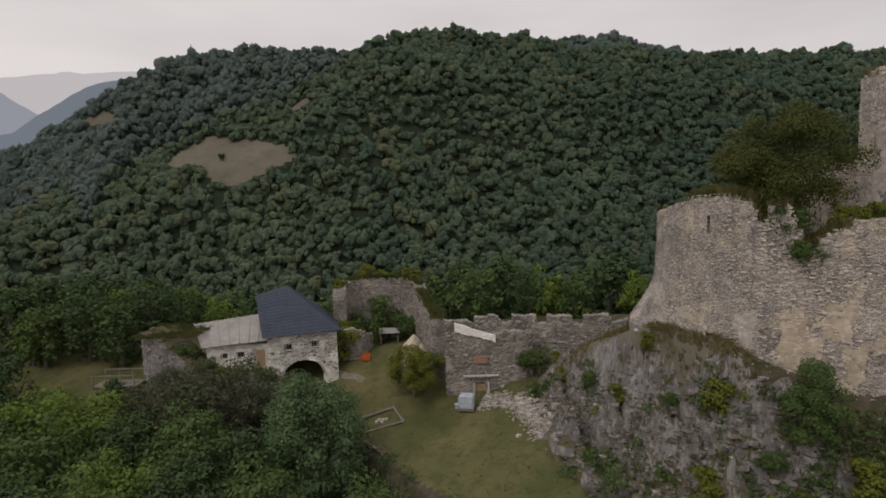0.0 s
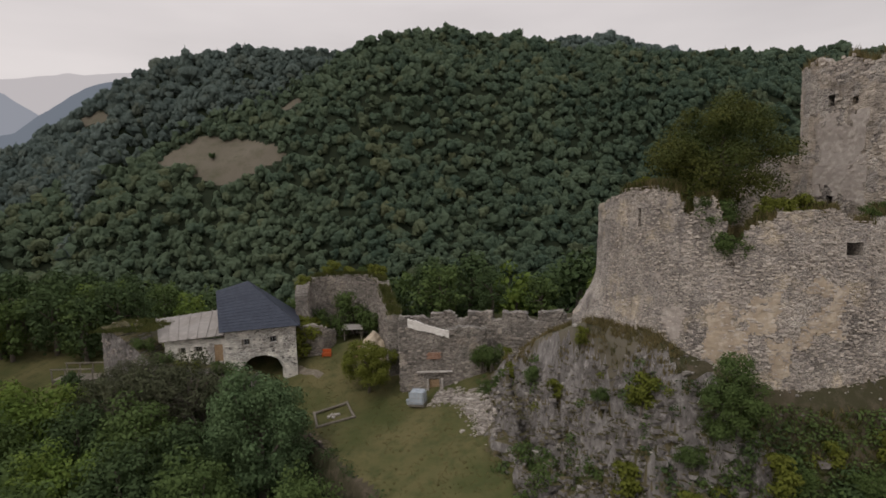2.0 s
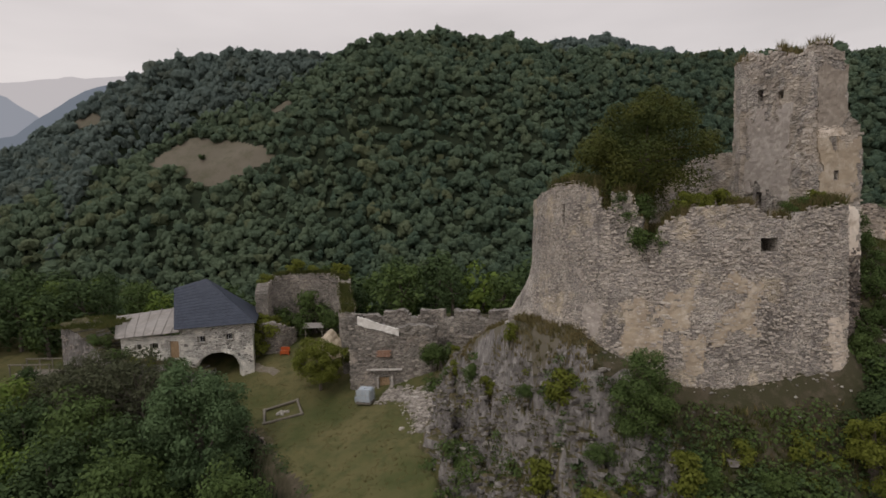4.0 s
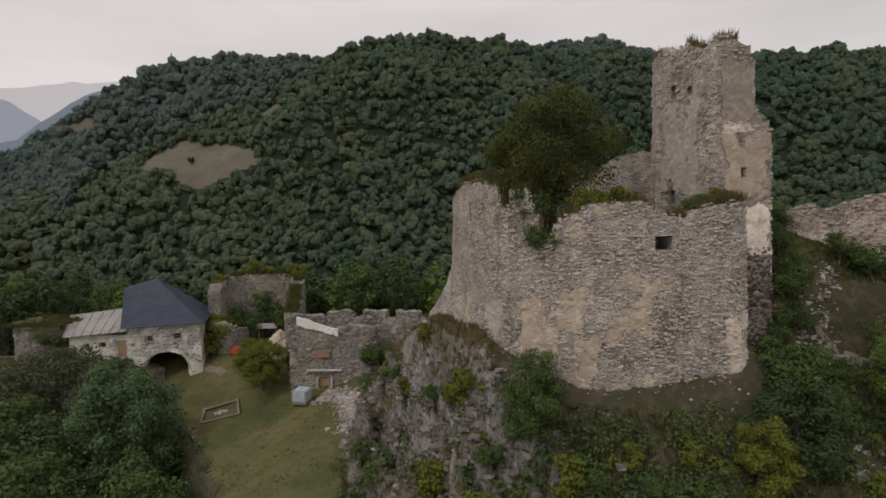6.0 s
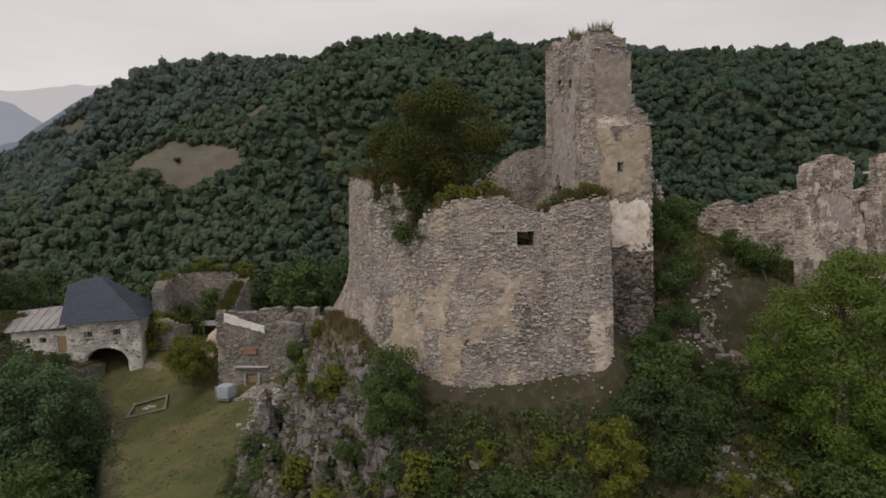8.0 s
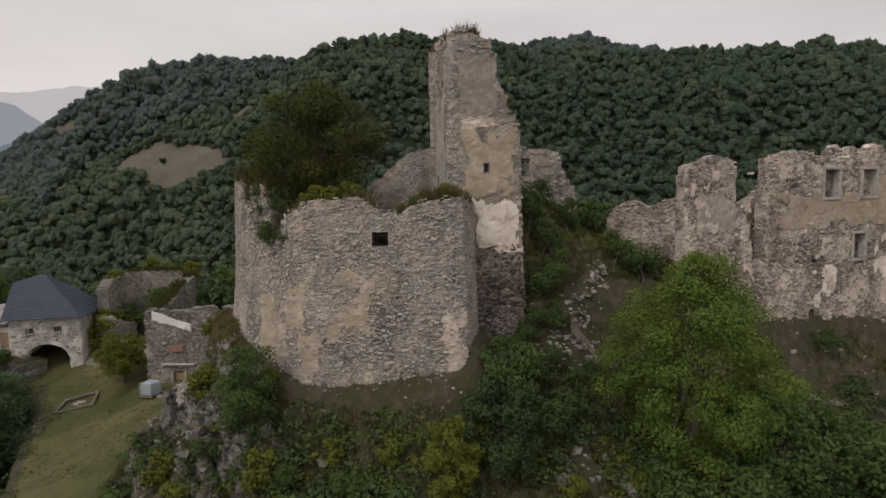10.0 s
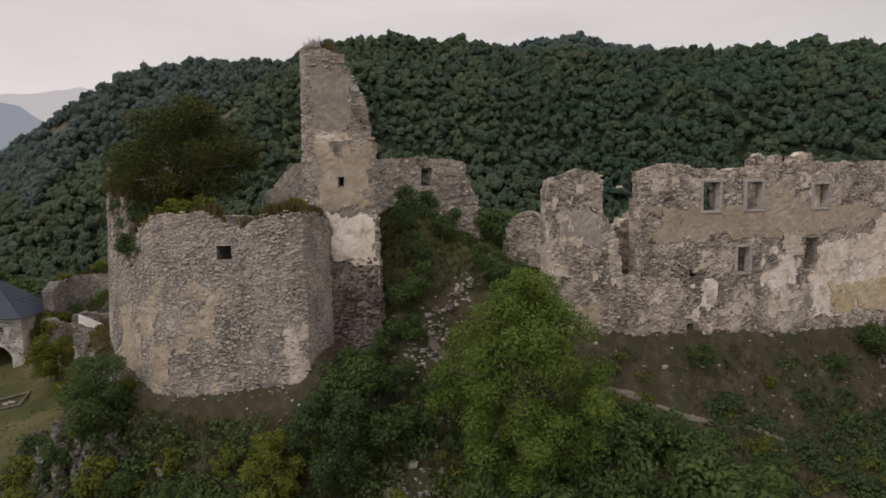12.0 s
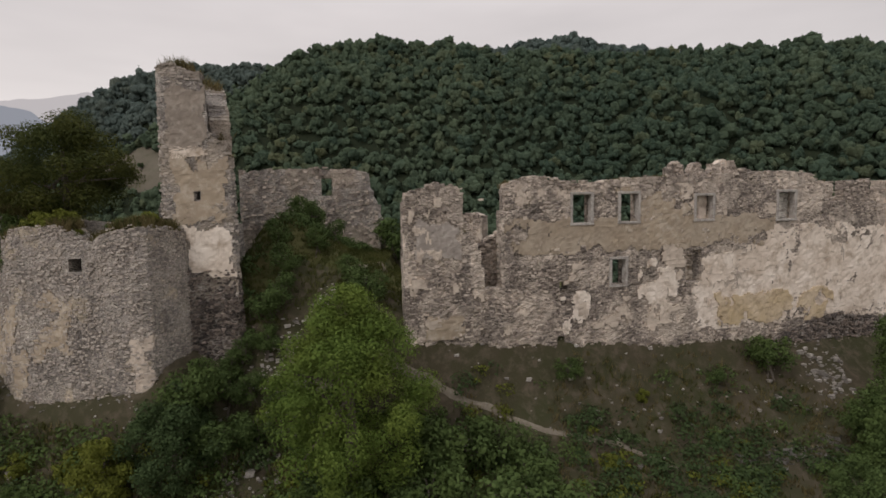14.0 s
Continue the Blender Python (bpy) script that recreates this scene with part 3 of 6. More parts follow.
def stone_mat(name, light, dark):
    m, nt, b = material(name, 0.95)
    g = nt.nodes.new("ShaderNodeNewGeometry")
    col = mixed(nt, g.outputs["Random Per Island"], dark, light)
    n = noise_tex(nt, coords(nt), 9.0, 5.0, 0.7)
    col = mixed(nt, mapped(nt, n, 0.45, 0.75, 0.0, 0.8), col, tuple(c * 0.5 for c in dark))
    nt.links.new(col, b.inputs["Base Color"])
    bumped(nt, b, n, 0.6, 0.03)
    return m


STONE_KEEP = stone_mat("keep_stones", (0.58, 0.505, 0.43), (0.34, 0.29, 0.25))
STONE_PALACE = stone_mat("palace_stones", (0.66, 0.56, 0.47), (0.25, 0.205, 0.175))
STONE_DARK = stone_mat("dark_stones", (0.30, 0.24, 0.2), (0.06, 0.05, 0.045))
STONE_COURT = stone_mat("court_stones", (0.40, 0.35, 0.30), (0.19, 0.165, 0.145))
STONE_HOUSE = stone_mat("house_stones", (0.5, 0.45, 0.4), (0.10, 0.09, 0.085))
def object_stone(name, light, dark):
    m, nt, b = material(name, 0.95)
    o = nt.nodes.new("ShaderNodeObjectInfo")
    col = mixed(nt, o.outputs["Random"], dark, light)
    n = noise_tex(nt, coords(nt), 9.0, 5.0, 0.7)
    col = mixed(nt, mapped(nt, n, 0.45, 0.75, 0.0, 0.8), col, tuple(c * 0.5 for c in dark))
    nt.links.new(col, b.inputs["Base Color"])
    return m


ONE_STONE = object_stone("single_stone", (0.58, 0.51, 0.44), (0.33, 0.285, 0.25))
RUBBLE_PIECES = stone_mat("loose_stones", (0.46, 0.42, 0.375), (0.17, 0.15, 0.135))


def stonework(name, face, base, top, mat, course=0.15, fill=0.7, holes=(), span=None, batter=0.0, seed=1, zspan=None, mask=None, out=0.045, ztop=None, shift=0.0):
    """Single stones standing proud of a wall face, course by course, joined in one mesh."""
    rng = np.random.default_rng(seed)
    u0, u1 = span or (0.0, face.length)
    us = np.linspace(u0, u1, 80)
    z0, z1 = zspan or (float(np.min(base(us))), float(np.max(top(us))))
    zt = ztop if ztop is not None else float(np.max(top(us)))
    U, Z, W, H = [], [], [], []
    z = z0
    while z < z1:
        h = course * rng.uniform(0.75, 1.3)
        w = course * rng.uniform(0.9, 2.6, int((u1 - u0) / course))
        u = u0 + np.cumsum(w) - w[0]
        ok = (u + w < u1) & (rng.random(len(u)) < fill)
        U.append(u[ok]); W.append(w[ok]); Z.append(np.full(ok.sum(), z) + rng.normal(0, 0.02, ok.sum())); H.append(h * rng.uniform(0.75, 1.0, ok.sum()))
        z += h
    U, Z, W, H = (np.concatenate(k) for k in (U, Z, W, H))
    mid = U + W / 2
    ok = (Z > base(mid) - 0.1) & (Z + H < top(mid) + 0.12)
    for a, b, c, d in holes:
        ok &= ~((U + W > a - 0.02) & (U < b + 0.02) & (Z + H > c - 0.02) & (Z < d + 0.02))
    if mask is not None:
        ok &= mask(mid, Z + H / 2)
    U, Z, W, H = U[ok], Z[ok], W[ok], H[ok]
    n = len(U)
    c = CUBE[None] + rng.normal(0, 0.09, (n, 8, 3))
    gap = 0.015
    uu = U[:, None] + gap + c[..., 0] * (W - 2 * gap)[:, None]
    zz = Z[:, None] + gap + c[..., 2] * (H - gap)[:, None]
    P = face.at(uu, zz, 0 * uu)
    dep = rng.uniform(0.3, 1.5, (n, 1)) * out + 0.02
    off = np.where(CUBE[None, :, 1] > 0.5, dep * (1 + 0.3 * rng.normal(0, 1, (n, 8))), -0.12) + (batter(uu, zz) if callable(batter) else batter * np.maximum(0, zt - zz)) + shift
    P = face.at(uu, zz, off)
    F = (np.arange(n) * 8)[:, None, None] + CUBE_F[None]
    return mesh_np(name, P.reshape(-1, 3), F.reshape(-1, 4), (mat,))


def render_coat(name, face, mask, span, zspan, mat, cell=0.1, proud=0.05, batter=0.0, ztop=0.0, seed=5):
    """A thin coat of old render with a broken outline, lying on a wall face."""
    def hidden(u, z):
        return mask(u, z) + 0.8 * fbm(u * 1.1, z * 1.1, 0, 5, seed) < 0
    return ruin(name, face, 0.2, flat(zspan[0]), flat(zspan[1]), mat, (), cell, 0.03, batter, hidden, proud, span, 0.0, ztop)


def blob_mask(u0, u1, z0, z1, hard=1.0):
    cu, cz, ru, rz = (u0 + u1) / 2, (z0 + z1) / 2, (u1 - u0) / 2, (z1 - z0) / 2
    return lambda u, z: hard * (1 - np.maximum(np.abs(u - cu) / ru, np.abs(z - cz) / rz) ** 2)


def along(pairs):
    xs, ys = [p[0] for p in pairs], [p[1] for p in pairs]
    return lambda u: np.interp(u, xs, ys)


def footing(face, below=0.9):
    us = np.linspace(0, face.length, 60)
    q = face.at(us, us * 0, 0)
    zs = relief(q[:, 0], q[:, 1]) - below
    return lambda u: np.interp(u, us, zs)


def flat(z):
    return lambda u: np.full(np.shape(u), float(z))


# the keep: a rounded shell of coursed rubble, grown over at the top
keep_path = rounded([(20, 38.5), (15.5, 37), (13.6, 33.2), (14.3, 29.9), (15.8, 27.35), (19.75, 25.3)], 2, 0.13) + rounded([(19.75, 25.3), (27.05, 25.35), (27.5, 28.2), (27.5, 33)], 1, 0.05)[1:]
KF = Face(keep_path)
ku = lambda x, y: KF.near(x, y)
keep_top = along([(0, 15), (ku(15.5, 37), 15.2), (ku(13.6, 33.2), 15.8), (ku(14.3, 29.9), 16.6), (ku(15.2, 28.3), 16.75), (ku(15.9, 27.3), 16.4), (ku(16.25, 27.1), 15.4),
                  (ku(16.5, 27), 15.2), (ku(16.8, 26.8), 16.0), (ku(17.4, 26.5), 16.1), (ku(17.75, 26.35), 15.4), (ku(18.05, 26.2), 13.6), (ku(18.35, 26), 13.7), (ku(18.9, 25.75), 14.7),
                  (ku(20.2, 25.3), 15.35), (ku(22.6, 25.3), 15.35), (ku(23.3, 25.3), 14.75), (ku(24.4, 25.3), 14.7), (ku(25.4, 25.3), 15.2), (ku(26.8, 25.35), 15.4),
                  (ku(27.4, 27.5), 15.1), (KF.length, 15.2)])
kw = (ku(23.0, 25.3), ku(23.76, 25.3), 13.2, 13.85)
keep_holes = [kw, (ku(14.75, 29.1) - 0.1, ku(14.75, 29.1) + 0.1, 14.6, 15.6)]
keep_foot = footing(KF, 1.2)
keep_base = lambda u: keep_foot(u) - np.interp(u, (ku(14.5, 29.5), ku(16.2, 27.1), ku(18.4, 26.0)), (2.6, 0.9, 0.0))
keep = thing("keep", "rounded rubble keep with a broken overgrown top", "castle keep", (20, 28, 6))
def KEEP_BAT(u, z):
    """How far the keep's face stands out below its head: nearly upright, flaring to the rock at its rounded shoulder."""
    lean = np.interp(u, (ku(16.2, 27.1), ku(19.8, 25.3)), (0.036, 0.028)) * np.maximum(0, 17.0 - z)
    flare = np.interp(u, (ku(13.7, 33.0), ku(14.2, 30.6), ku(15.4, 28.2)), (0.105, 0.026, 0.0))
    return lean + flare * np.clip(12.6 - z, 0, 3.7) ** 2


def put(name, me, parent, label="", kind=""):
    """A part whose mesh is in world metres."""
    ob = new(name, me)
    ob.parent = parent
    ob.matrix_parent_inverse = Matrix.Translation(parent.location).inverted()
    return tagged(ob, label, kind=kind)


put("wall", ruin("keep_wall", KF, 1.4, keep_base, keep_top, KEEP_STONE, keep_holes, 0.24, 0.055, KEEP_BAT, ztop=17.0), keep)
put("stonework", stonework("keep_stones", KF, keep_base, keep_top, STONE_KEEP, 0.085, 0.40, keep_holes, (ku(14.0, 31.5), KF.length - 2), KEEP_BAT, 3, ztop=17.0, out=0.014), keep, "coursed rubble stones standing proud", kind="stuff")
for nm, us, zs, mt in (("render_patch", (ku(18.6, 25.9), ku(20.4, 25.3)), (9.2, 12.1), PLASTER_OCHRE), ("render_patch", (ku(19.4, 25.5), ku(20.6, 25.3)), (6.6, 9.6), PLASTER_OCHRE),
                       ("render_patch", (ku(15.2, 28.4), ku(16.6, 27)), (8.6, 12.6), PLASTER_GREY), ("render_patch", (ku(26.1, 25.3), ku(27.05, 25.6)), (6.9, 10.4), PLASTER_BUFF), ("render_patch", (ku(20.6, 25.3), ku(23.6, 25.3)), (8.6, 12.4), PLASTER_OCHRE), ("render_patch", (ku(16.6, 27), ku(19.0, 25.7)), (7.2, 11.6), PLASTER_OCHRE)):
    mk = blob_mask(*us, *zs, 0.55)
    put(nm, render_coat(nm, KF, lambda u, z, mk=mk: mk(u, z) - 0.34, us, zs, mt, 0.09, 0.03, KEEP_BAT, 17.0, 7), keep, "worn patch of old render")

fill_bm = bmesh.new()
ring = [KF.at(np.array([u]), np.array([12.9]), np.array([-0.9]))[0] for u in np.linspace(0.2, KF.length, 40)]
fv = [fill_bm.verts.new(tuple(p)) for p in ring]
fc = fill_bm.verts.new((20.5, 31.2, 13.9))
for a, b in zip(fv, fv[1:] + fv[:1]):
    fill_bm.faces.new((a, b, fc))
bmesh.ops.subdivide_edges(fill_bm, edges=fill_bm.edges[:], cuts=3)
for v in fill_bm.verts:
    v.co.z += 0.3 * noise.noise(v.co * 0.7)
put("turf_fill", bm_mesh("turf_fill", fill_bm, TURF), keep, "grassy earth fill inside the shell")

IF = Face([(20.6, 34.6), (23, 33.4), (25.6, 32.5)])
inner = thing("inner_wall", "short rubble wall standing between keep and tower", "ruined wall", (23, 33, 13))
put("wall", ruin("inner_wall", IF, 0.8, flat(12.5), along([(0, 16.2), (2, 17.4), (3, 18.2), (4.2, 18.3), (5.4, 18.2)]), TOWER_STONE, (), 0.24), inner)

# the tower: a tall splinter with render on its front
T0, TD, TL = Vector((26.45, 27.5)), Vector((0.961, 0.275)), Vector((-0.275, 0.961))
tc = [T0 + TL * 4.8, T0, T0 + TD * 3.5, T0 + TD * 3.5 + Vector((-0.6, 0.8)) * 4.2, T0 + TL * 4.8]
TF = Face(rounded([tuple(c) for c in tc], 1, 0.03))
tower = thing("tower", "tall broken tower splinter with patchy ochre and white render", "castle tower", (28, 30, 10))
a0, b0, c0 = TF.near(*tc[1]), TF.near(*tc[2]), TF.near(*tc[3])
tower_top = along([(0, 23.3), (1.0, 23.7), (2.0, 23.2), (2.8, 23.5), (3.6, 22.9), (a0 - 0.3, 22.9), (a0 + 0.5, 23.25), (a0 + 1.1, 23.2), (a0 + 1.95, 22.9), (a0 + 2.25, 21.6), (a0 + 2.4, 19.7), (a0 + 3.0, 19.4), (b0, 18.5),
                   (b0 + 0.8, 18.8), (b0 + 1.2, 20.6), (b0 + 2.0, 21.4), (b0 + 3, 22.4), (c0, 22.9), (TF.length, 23.3)])
TOWER_BAT = 0.012
thole = [(a0 + 1.6, a0 + 1.82, 16.55, 16.95), (a0 - 2.95, a0 - 2.6, 15.2, 16.0), (a0 - 3.1, a0 - 2.75, 20.9, 21.5), (a0 - 1.75, a0 - 1.45, 20.8, 21.2), (a0 - 2.0, a0 - 1.7, 18.2, 18.8)]
put("wall", ruin("tower_wall", TF, 0.95, flat(9.0), tower_top, TOWER_STONE, thole, 0.22, 0.08, TOWER_BAT, ztop=23.9), tower)
put("stonework", stonework("tower_stones", TF, flat(12.5), tower_top, STONE_KEEP, 0.14, 0.5, thole, None, TOWER_BAT, 9, mask=lambda u, z: ((fbm(u * 0.8, z * 0.8, 0, 3, 17) > 0.12) & ((u < a0 - 0.3) | (u > b0))) | (z > 22.2) | (np.abs(u - a0) < 0.3) | (np.abs(u - b0) < 0.25), ztop=23.9, out=0.03), tower, "rubble stones and quoins", kind="stuff")
put("tower_foot", ruin("tower_foot", TF, 0.6, flat(7.5), along([(0, 12.6), (a0, 12.7), (a0 + 1.4, 13.4), (b0, 12.9), (TF.length, 12.8)]), DARK_STONE, (), 0.2, 0.12, 0.03, None, 0.10, ztop=13.4), tower, "dark weathered foot of bare rubble")
put("foot_stonework", stonework("tower_foot_stones", TF, flat(8.0), flat(12.9), STONE_DARK, 0.115, 0.6, (), (a0 - 1.2, c0), 0.03, 12, out=0.05, ztop=13.4, shift=0.10), tower, "dark rubble stones", kind="stuff")
for nm, lab, us, zs, mt, hard in (("lower_render", "pale render", (a0 + 0.9, b0), (12.6, 15.3), PLASTER_WHITE, 0.9), ("middle_render", "ochre render", (a0 + 0.5, b0 - 0.1), (15.2, 18.9), PLASTER_OCHRE, 0.85),
                             ("upper_render", "grey render", (a0 + 0.4, a0 + 2.3), (18.9, 22.2), TOWER_RENDER, 0.85), ("render_band", "white render band", (a0 + 0.4, b0 - 0.3), (18.6, 19.2), PLASTER_WHITE, 0.5),
                             ("side_render", "grey render", (a0 - 4.2, a0 - 0.8), (15.5, 20.5), PLASTER_GREY, 0.6)):
    mk = blob_mask(*us, *zs, hard)
    put(nm, render_coat(nm, TF, lambda u, z, mk=mk: np.where((np.abs(u - a0 - 1.71) < 0.16) & (np.abs(z - 16.75) < 0.26), -9, mk(u, z) - 0.2), us, zs, mt, 0.085, 0.045, TOWER_BAT, 23.9, 11), tower, lab)

# the palace: a long window wall of two storeys
PD, PN = Vector((0.9133, 0.4073)), Vector((0.4073, -0.9133))
P0 = Vector((38.0, 30.05))
PF = Face([tuple(P0 + PD * u) for u in (0.1, 12, 24, 36)])
pu = lambda u: u - 0.1
PAL_TOP = [(0.1, 16.2), (0.4, 16.7), (1.8, 17.2), (3.1, 16.95), (3.3, 16.3), (3.36, 14.9), (4.1, 13.9), (4.3, 13.2), (4.42, 11.6), (5.3, 11.45), (5.42, 14.2), (5.5, 17.1), (6.2, 17.35), (7.45, 17.6), (9.1, 17.2), (10.6, 17.2), (12.5, 17.35), (14.9, 17.5),
           (16.5, 17.55), (18.5, 17.6), (21.0, 17.75), (24, 17.8), (25.6, 17.6), (26, 17.15), (27.2, 17.15), (27.35, 15.9),
           (28.15, 15.9), (28.3, 17.15), (30.1, 17.2), (30.25, 15.9), (31.05, 15.9), (31.2, 17.15), (33, 17.1), (33.1, 16), (36.1, 16)]
pal_top = along([(pu(u), z) for u, z in PAL_TOP])
pal_base = along([(0, 7.6), (9, 7.4), (16, 6.8), (36, 6.6)])
PW = dict(w1=(9.53, 10.63, 14.95, 16.5), w2=(12.44, 13.56, 14.97, 16.52), w3=(17.36, 18.5, 15.0, 16.35), w4=(23.15, 24.35, 14.9, 16.5), lw=(11.93, 12.8, 11.4, 12.85), dr=(16.74, 17.8, 11.3, 13.2))
pal_holes = [(pu(a), pu(b), c, d) for a, b, c, d in PW.values()] + [(pu(8.75), pu(9.2), 11.3, 11.75), (pu(8.6), pu(9.05), 8.25, 8.7), (pu(7.6), pu(7.75), 14.2, 14.5), (pu(25.55), pu(25.85), 14.2, 14.6), (pu(30.3), pu(30.6), 9.9, 10.3)]
palace = thing("palace_wall", "long two-storey palace wall with empty windows and peeling render", "ruined wall", (50, 35, 8))
put("wall", ruin("palace_wall", PF, 0.72, pal_base, pal_top, PALACE_STONE, pal_holes, 0.16, 0.08, 0.006, ragged=0.7, ztop=18.5), palace)


def pal_bare(u, z):
    return fbm(u * 0.5, z * 0.7, 0, 3, 51) + 0.25 * (z < 10.2) + 0.3 * (z > 16.4) - 0.6 * ((u > 17) & (z < 13.4) & (z > 9.0)) - 0.35 * ((z > 13.4) & (z < 15.0)) > 0.0


put("stonework", stonework("palace_stones", PF, pal_base, pal_top, STONE_PALACE, 0.12, 0.42, pal_holes, (0, 34), 0.006, 14, mask=pal_bare, ztop=18.5, out=0.02), palace, "rubble stones where the render is gone", kind="stuff")
layer = 0
for nm, lab, us, zs, mt, hard in (("pale_render", "pale cream render with holes", (16.9, 37), (8.4, 13.4), PLASTER_WHITE, 1.5), ("upper_render", "buff render", (19.5, 36), (12.4, 14.6), PLASTER_WHITE, 0.5),
                             ("brown_render", "brown-grey render of the upper storey", (5.6, 23), (13.2, 15.3), PLASTER_BROWN, 0.9), ("patchy_render", "grey-white render left in small patches", (5.6, 25), (15.2, 17.1), PLASTER_BUFF, 0.0), ("ochre_render", "ochre-stained render", (12, 17), (13.6, 16.9), PLASTER_OCHRE, 0.5),
                             ("foot_render", "patch of cream render", (1.2, 3.6), (9.0, 10.3), PLASTER_OCHRE, 0.6), ("foot_render", "patch of cream render", (8.6, 10.6), (8.8, 11.2), PLASTER_WHITE, 0.35),
                             ("foot_render", "patch of cream render", (13.6, 16.4), (8.4, 12.8), PLASTER_WHITE, 0.35), ("head_render", "grey render", (0.6, 3.2), (13.2, 15.4), PLASTER_GREY, 0.8),
                             ("patchy_render", "pale lime render left in small patches", (5.4, 18.5), (9.0, 13.6), PLASTER_BUFF, 0.0), ("patchy_render", "pale lime render left in small patches", (0.4, 4.4), (9.4, 16.4), PLASTER_BUFF, 0.0),
                             ("stained_render", "ochre damp stain on the render", (18.5, 27.5), (8.5, 10.6), PLASTER_STAIN, 0.55)):
    mk = blob_mask(pu(us[0]), pu(us[1]), *zs, hard)
    layer += 1
    def rmask(u, z, mk=mk):
        v = mk(u, z) - 0.25
        for a, b, c, d in pal_holes[:6]:
            v = np.where((u > a - 0.08) & (u < b + 0.08) & (z > c - 0.08) & (z < d + 0.08), -9, v)
        return v
    put(nm, render_coat(nm, PF, rmask, (pu(us[0]), min(pu(us[1]), PF.length)), zs, mt, 0.095, 0.02 + 0.005 * layer, 0.006, 18.5, 23 + layer), palace, lab)
put("dark_footing", ruin("palace_footing", PF, 0.5, flat(6.3), along([(20, 6.8), (23, 7.6), (26, 8.5), (28, 8.9), (29, 8.6), (34, 8.3)]), DARK_STONE, (), 0.2, 0.12, 0.1, None, 0.1, (20.5, 34.0), ztop=8.9), palace, "dark brown rubble footing")
put("footing_stonework", stonework("palace_footing_stones", PF, flat(6.4), along([(20, 6.7), (23, 7.5), (26, 8.4), (28, 8.8), (29, 8.5), (34, 8.2)]), STONE_DARK, 0.13, 0.6, (), (20.5, 34.0), 0.1, 15, out=0.05, ztop=8.9, shift=0.1), palace, "dark rubble stones", kind="stuff")
for key in ("w1", "w2", "w3", "w4", "lw"):
    a, b, c, d = PW[key]
    wm = thing("window_surround", "weathered dressed-stone window surround in the ruined wall", "window", tuple(PF.at(np.array([pu((a + b) / 2)]), np.array([c]), np.array([0]))[0]), "palace windows")
    wm.rotation_euler = (0, 0, math.atan2(PD.y, PD.x))
    w = b - a
    for nm, x, z, sx, sz in (("jamb", -w / 2 - 0.07, (d - c) / 2, 0.16, d - c), ("jamb", w / 2 + 0.07, (d - c) / 2, 0.16, d - c), ("lintel", 0, d - c + 0.07, w + 0.3, 0.15), ("sill", 0, -0.07, w + 0.34, 0.14)):
        bm = bmesh.new()
        add_box(bm, x, 0.10, z, sx, 0.42, sz, 0, 0.015)
        bevel(bm, 0.02)
        part(nm, bm, RUBBLE, wm)
for key, half in (("w3", 0.5), ("w4", 1.0)):
    a, b, c, d = PW[key]
    nm = "blocking"
    put(nm, ruin(nm, PF, 0.3, flat(c), flat(d), PLASTER_WHITE if key == "w3" else HOUSE_STONE, (), 0.18, 0.06, 0, None, -0.45, (pu(a) + (b - a) * (1 - half), pu(b)), 0.4), palace, "rough walling that blocks the window")

# a cross wall behind the gap, the upper wall beyond, and the far wall with one window
def plain_ruin(name, label, path, thick, tops, mat, below=0.8, holes=(), cell=0.25, stones=None, fill=0.6, seed=3, base=None, inside=False):
    f = Face(path)
    t = thing(name, label, "ruined wall", (path[0][0], path[0][1], 0))
    L = f.length
    bs = base or footing(f, below)
    tp = along([(a * L, z) for a, z in tops])
    hs = [(a * L, b * L, c, d) for a, b, c, d in holes]
    put("wall", ruin(name, f, thick, bs, tp, mat, hs, cell, 0.08), t)
    if stones:
        put("stonework", stonework("stones", f, bs, tp, stones, 0.15, fill * 0.8, hs, None, 0.0, seed, out=0.03), t, "loose-faced rubble stones", kind="stuff")
    if stones and inside:
        q = f.at(np.linspace(0, L, 40)[::-1], np.zeros(40), np.full(40, -thick))
        g = Face([tuple(p[:2]) for p in q])
        put("inner_stonework", stonework("inner_stones", g, lambda u: bs(L * (1 - u / g.length)), lambda u: tp(L * (1 - u / g.length)), stones, 0.15, fill, (), None, 0.0, seed + 50, out=0.04), t, "rubble stones of the inner face", kind="stuff")
    return t, f


REAR = [(22.3, 18.3), (22.5, 18.8), (23.1, 19.15), (23.55, 18.9), (23.8, 18.15), (24.2, 18.15), (24.45, 18.9), (24.9, 19.15), (25.3, 18.9), (25.55, 18.15), (26.0, 18.2), (26.4, 18.9), (27.2, 19.25), (28.2, 19.15), (28.7, 18.5), (29.4, 18.7), (30.2, 18.3), (31.0, 17.9)]
plain_ruin("rear_wall", "rubble wall with rounded broken merlons behind the palace", [tuple(P0 + PD * u - PN * 9.3) for u in (22.3, 26.5, 31.0)], 0.7, [((u - 22.3) / 8.7, z) for u, z in REAR], PALACE_STONE, stones=STONE_PALACE, cell=0.2, seed=6, base=flat(3.0))
plain_ruin("cross_wall", "ragged rubble cross wall behind the palace gap", [(41.3, 33.6), (45.0, 35.6)], 0.8, [(0, 13.6), (0.4, 14.6), (0.7, 15.4), (1, 15.6)], PALACE_STONE, stones=STONE_PALACE)
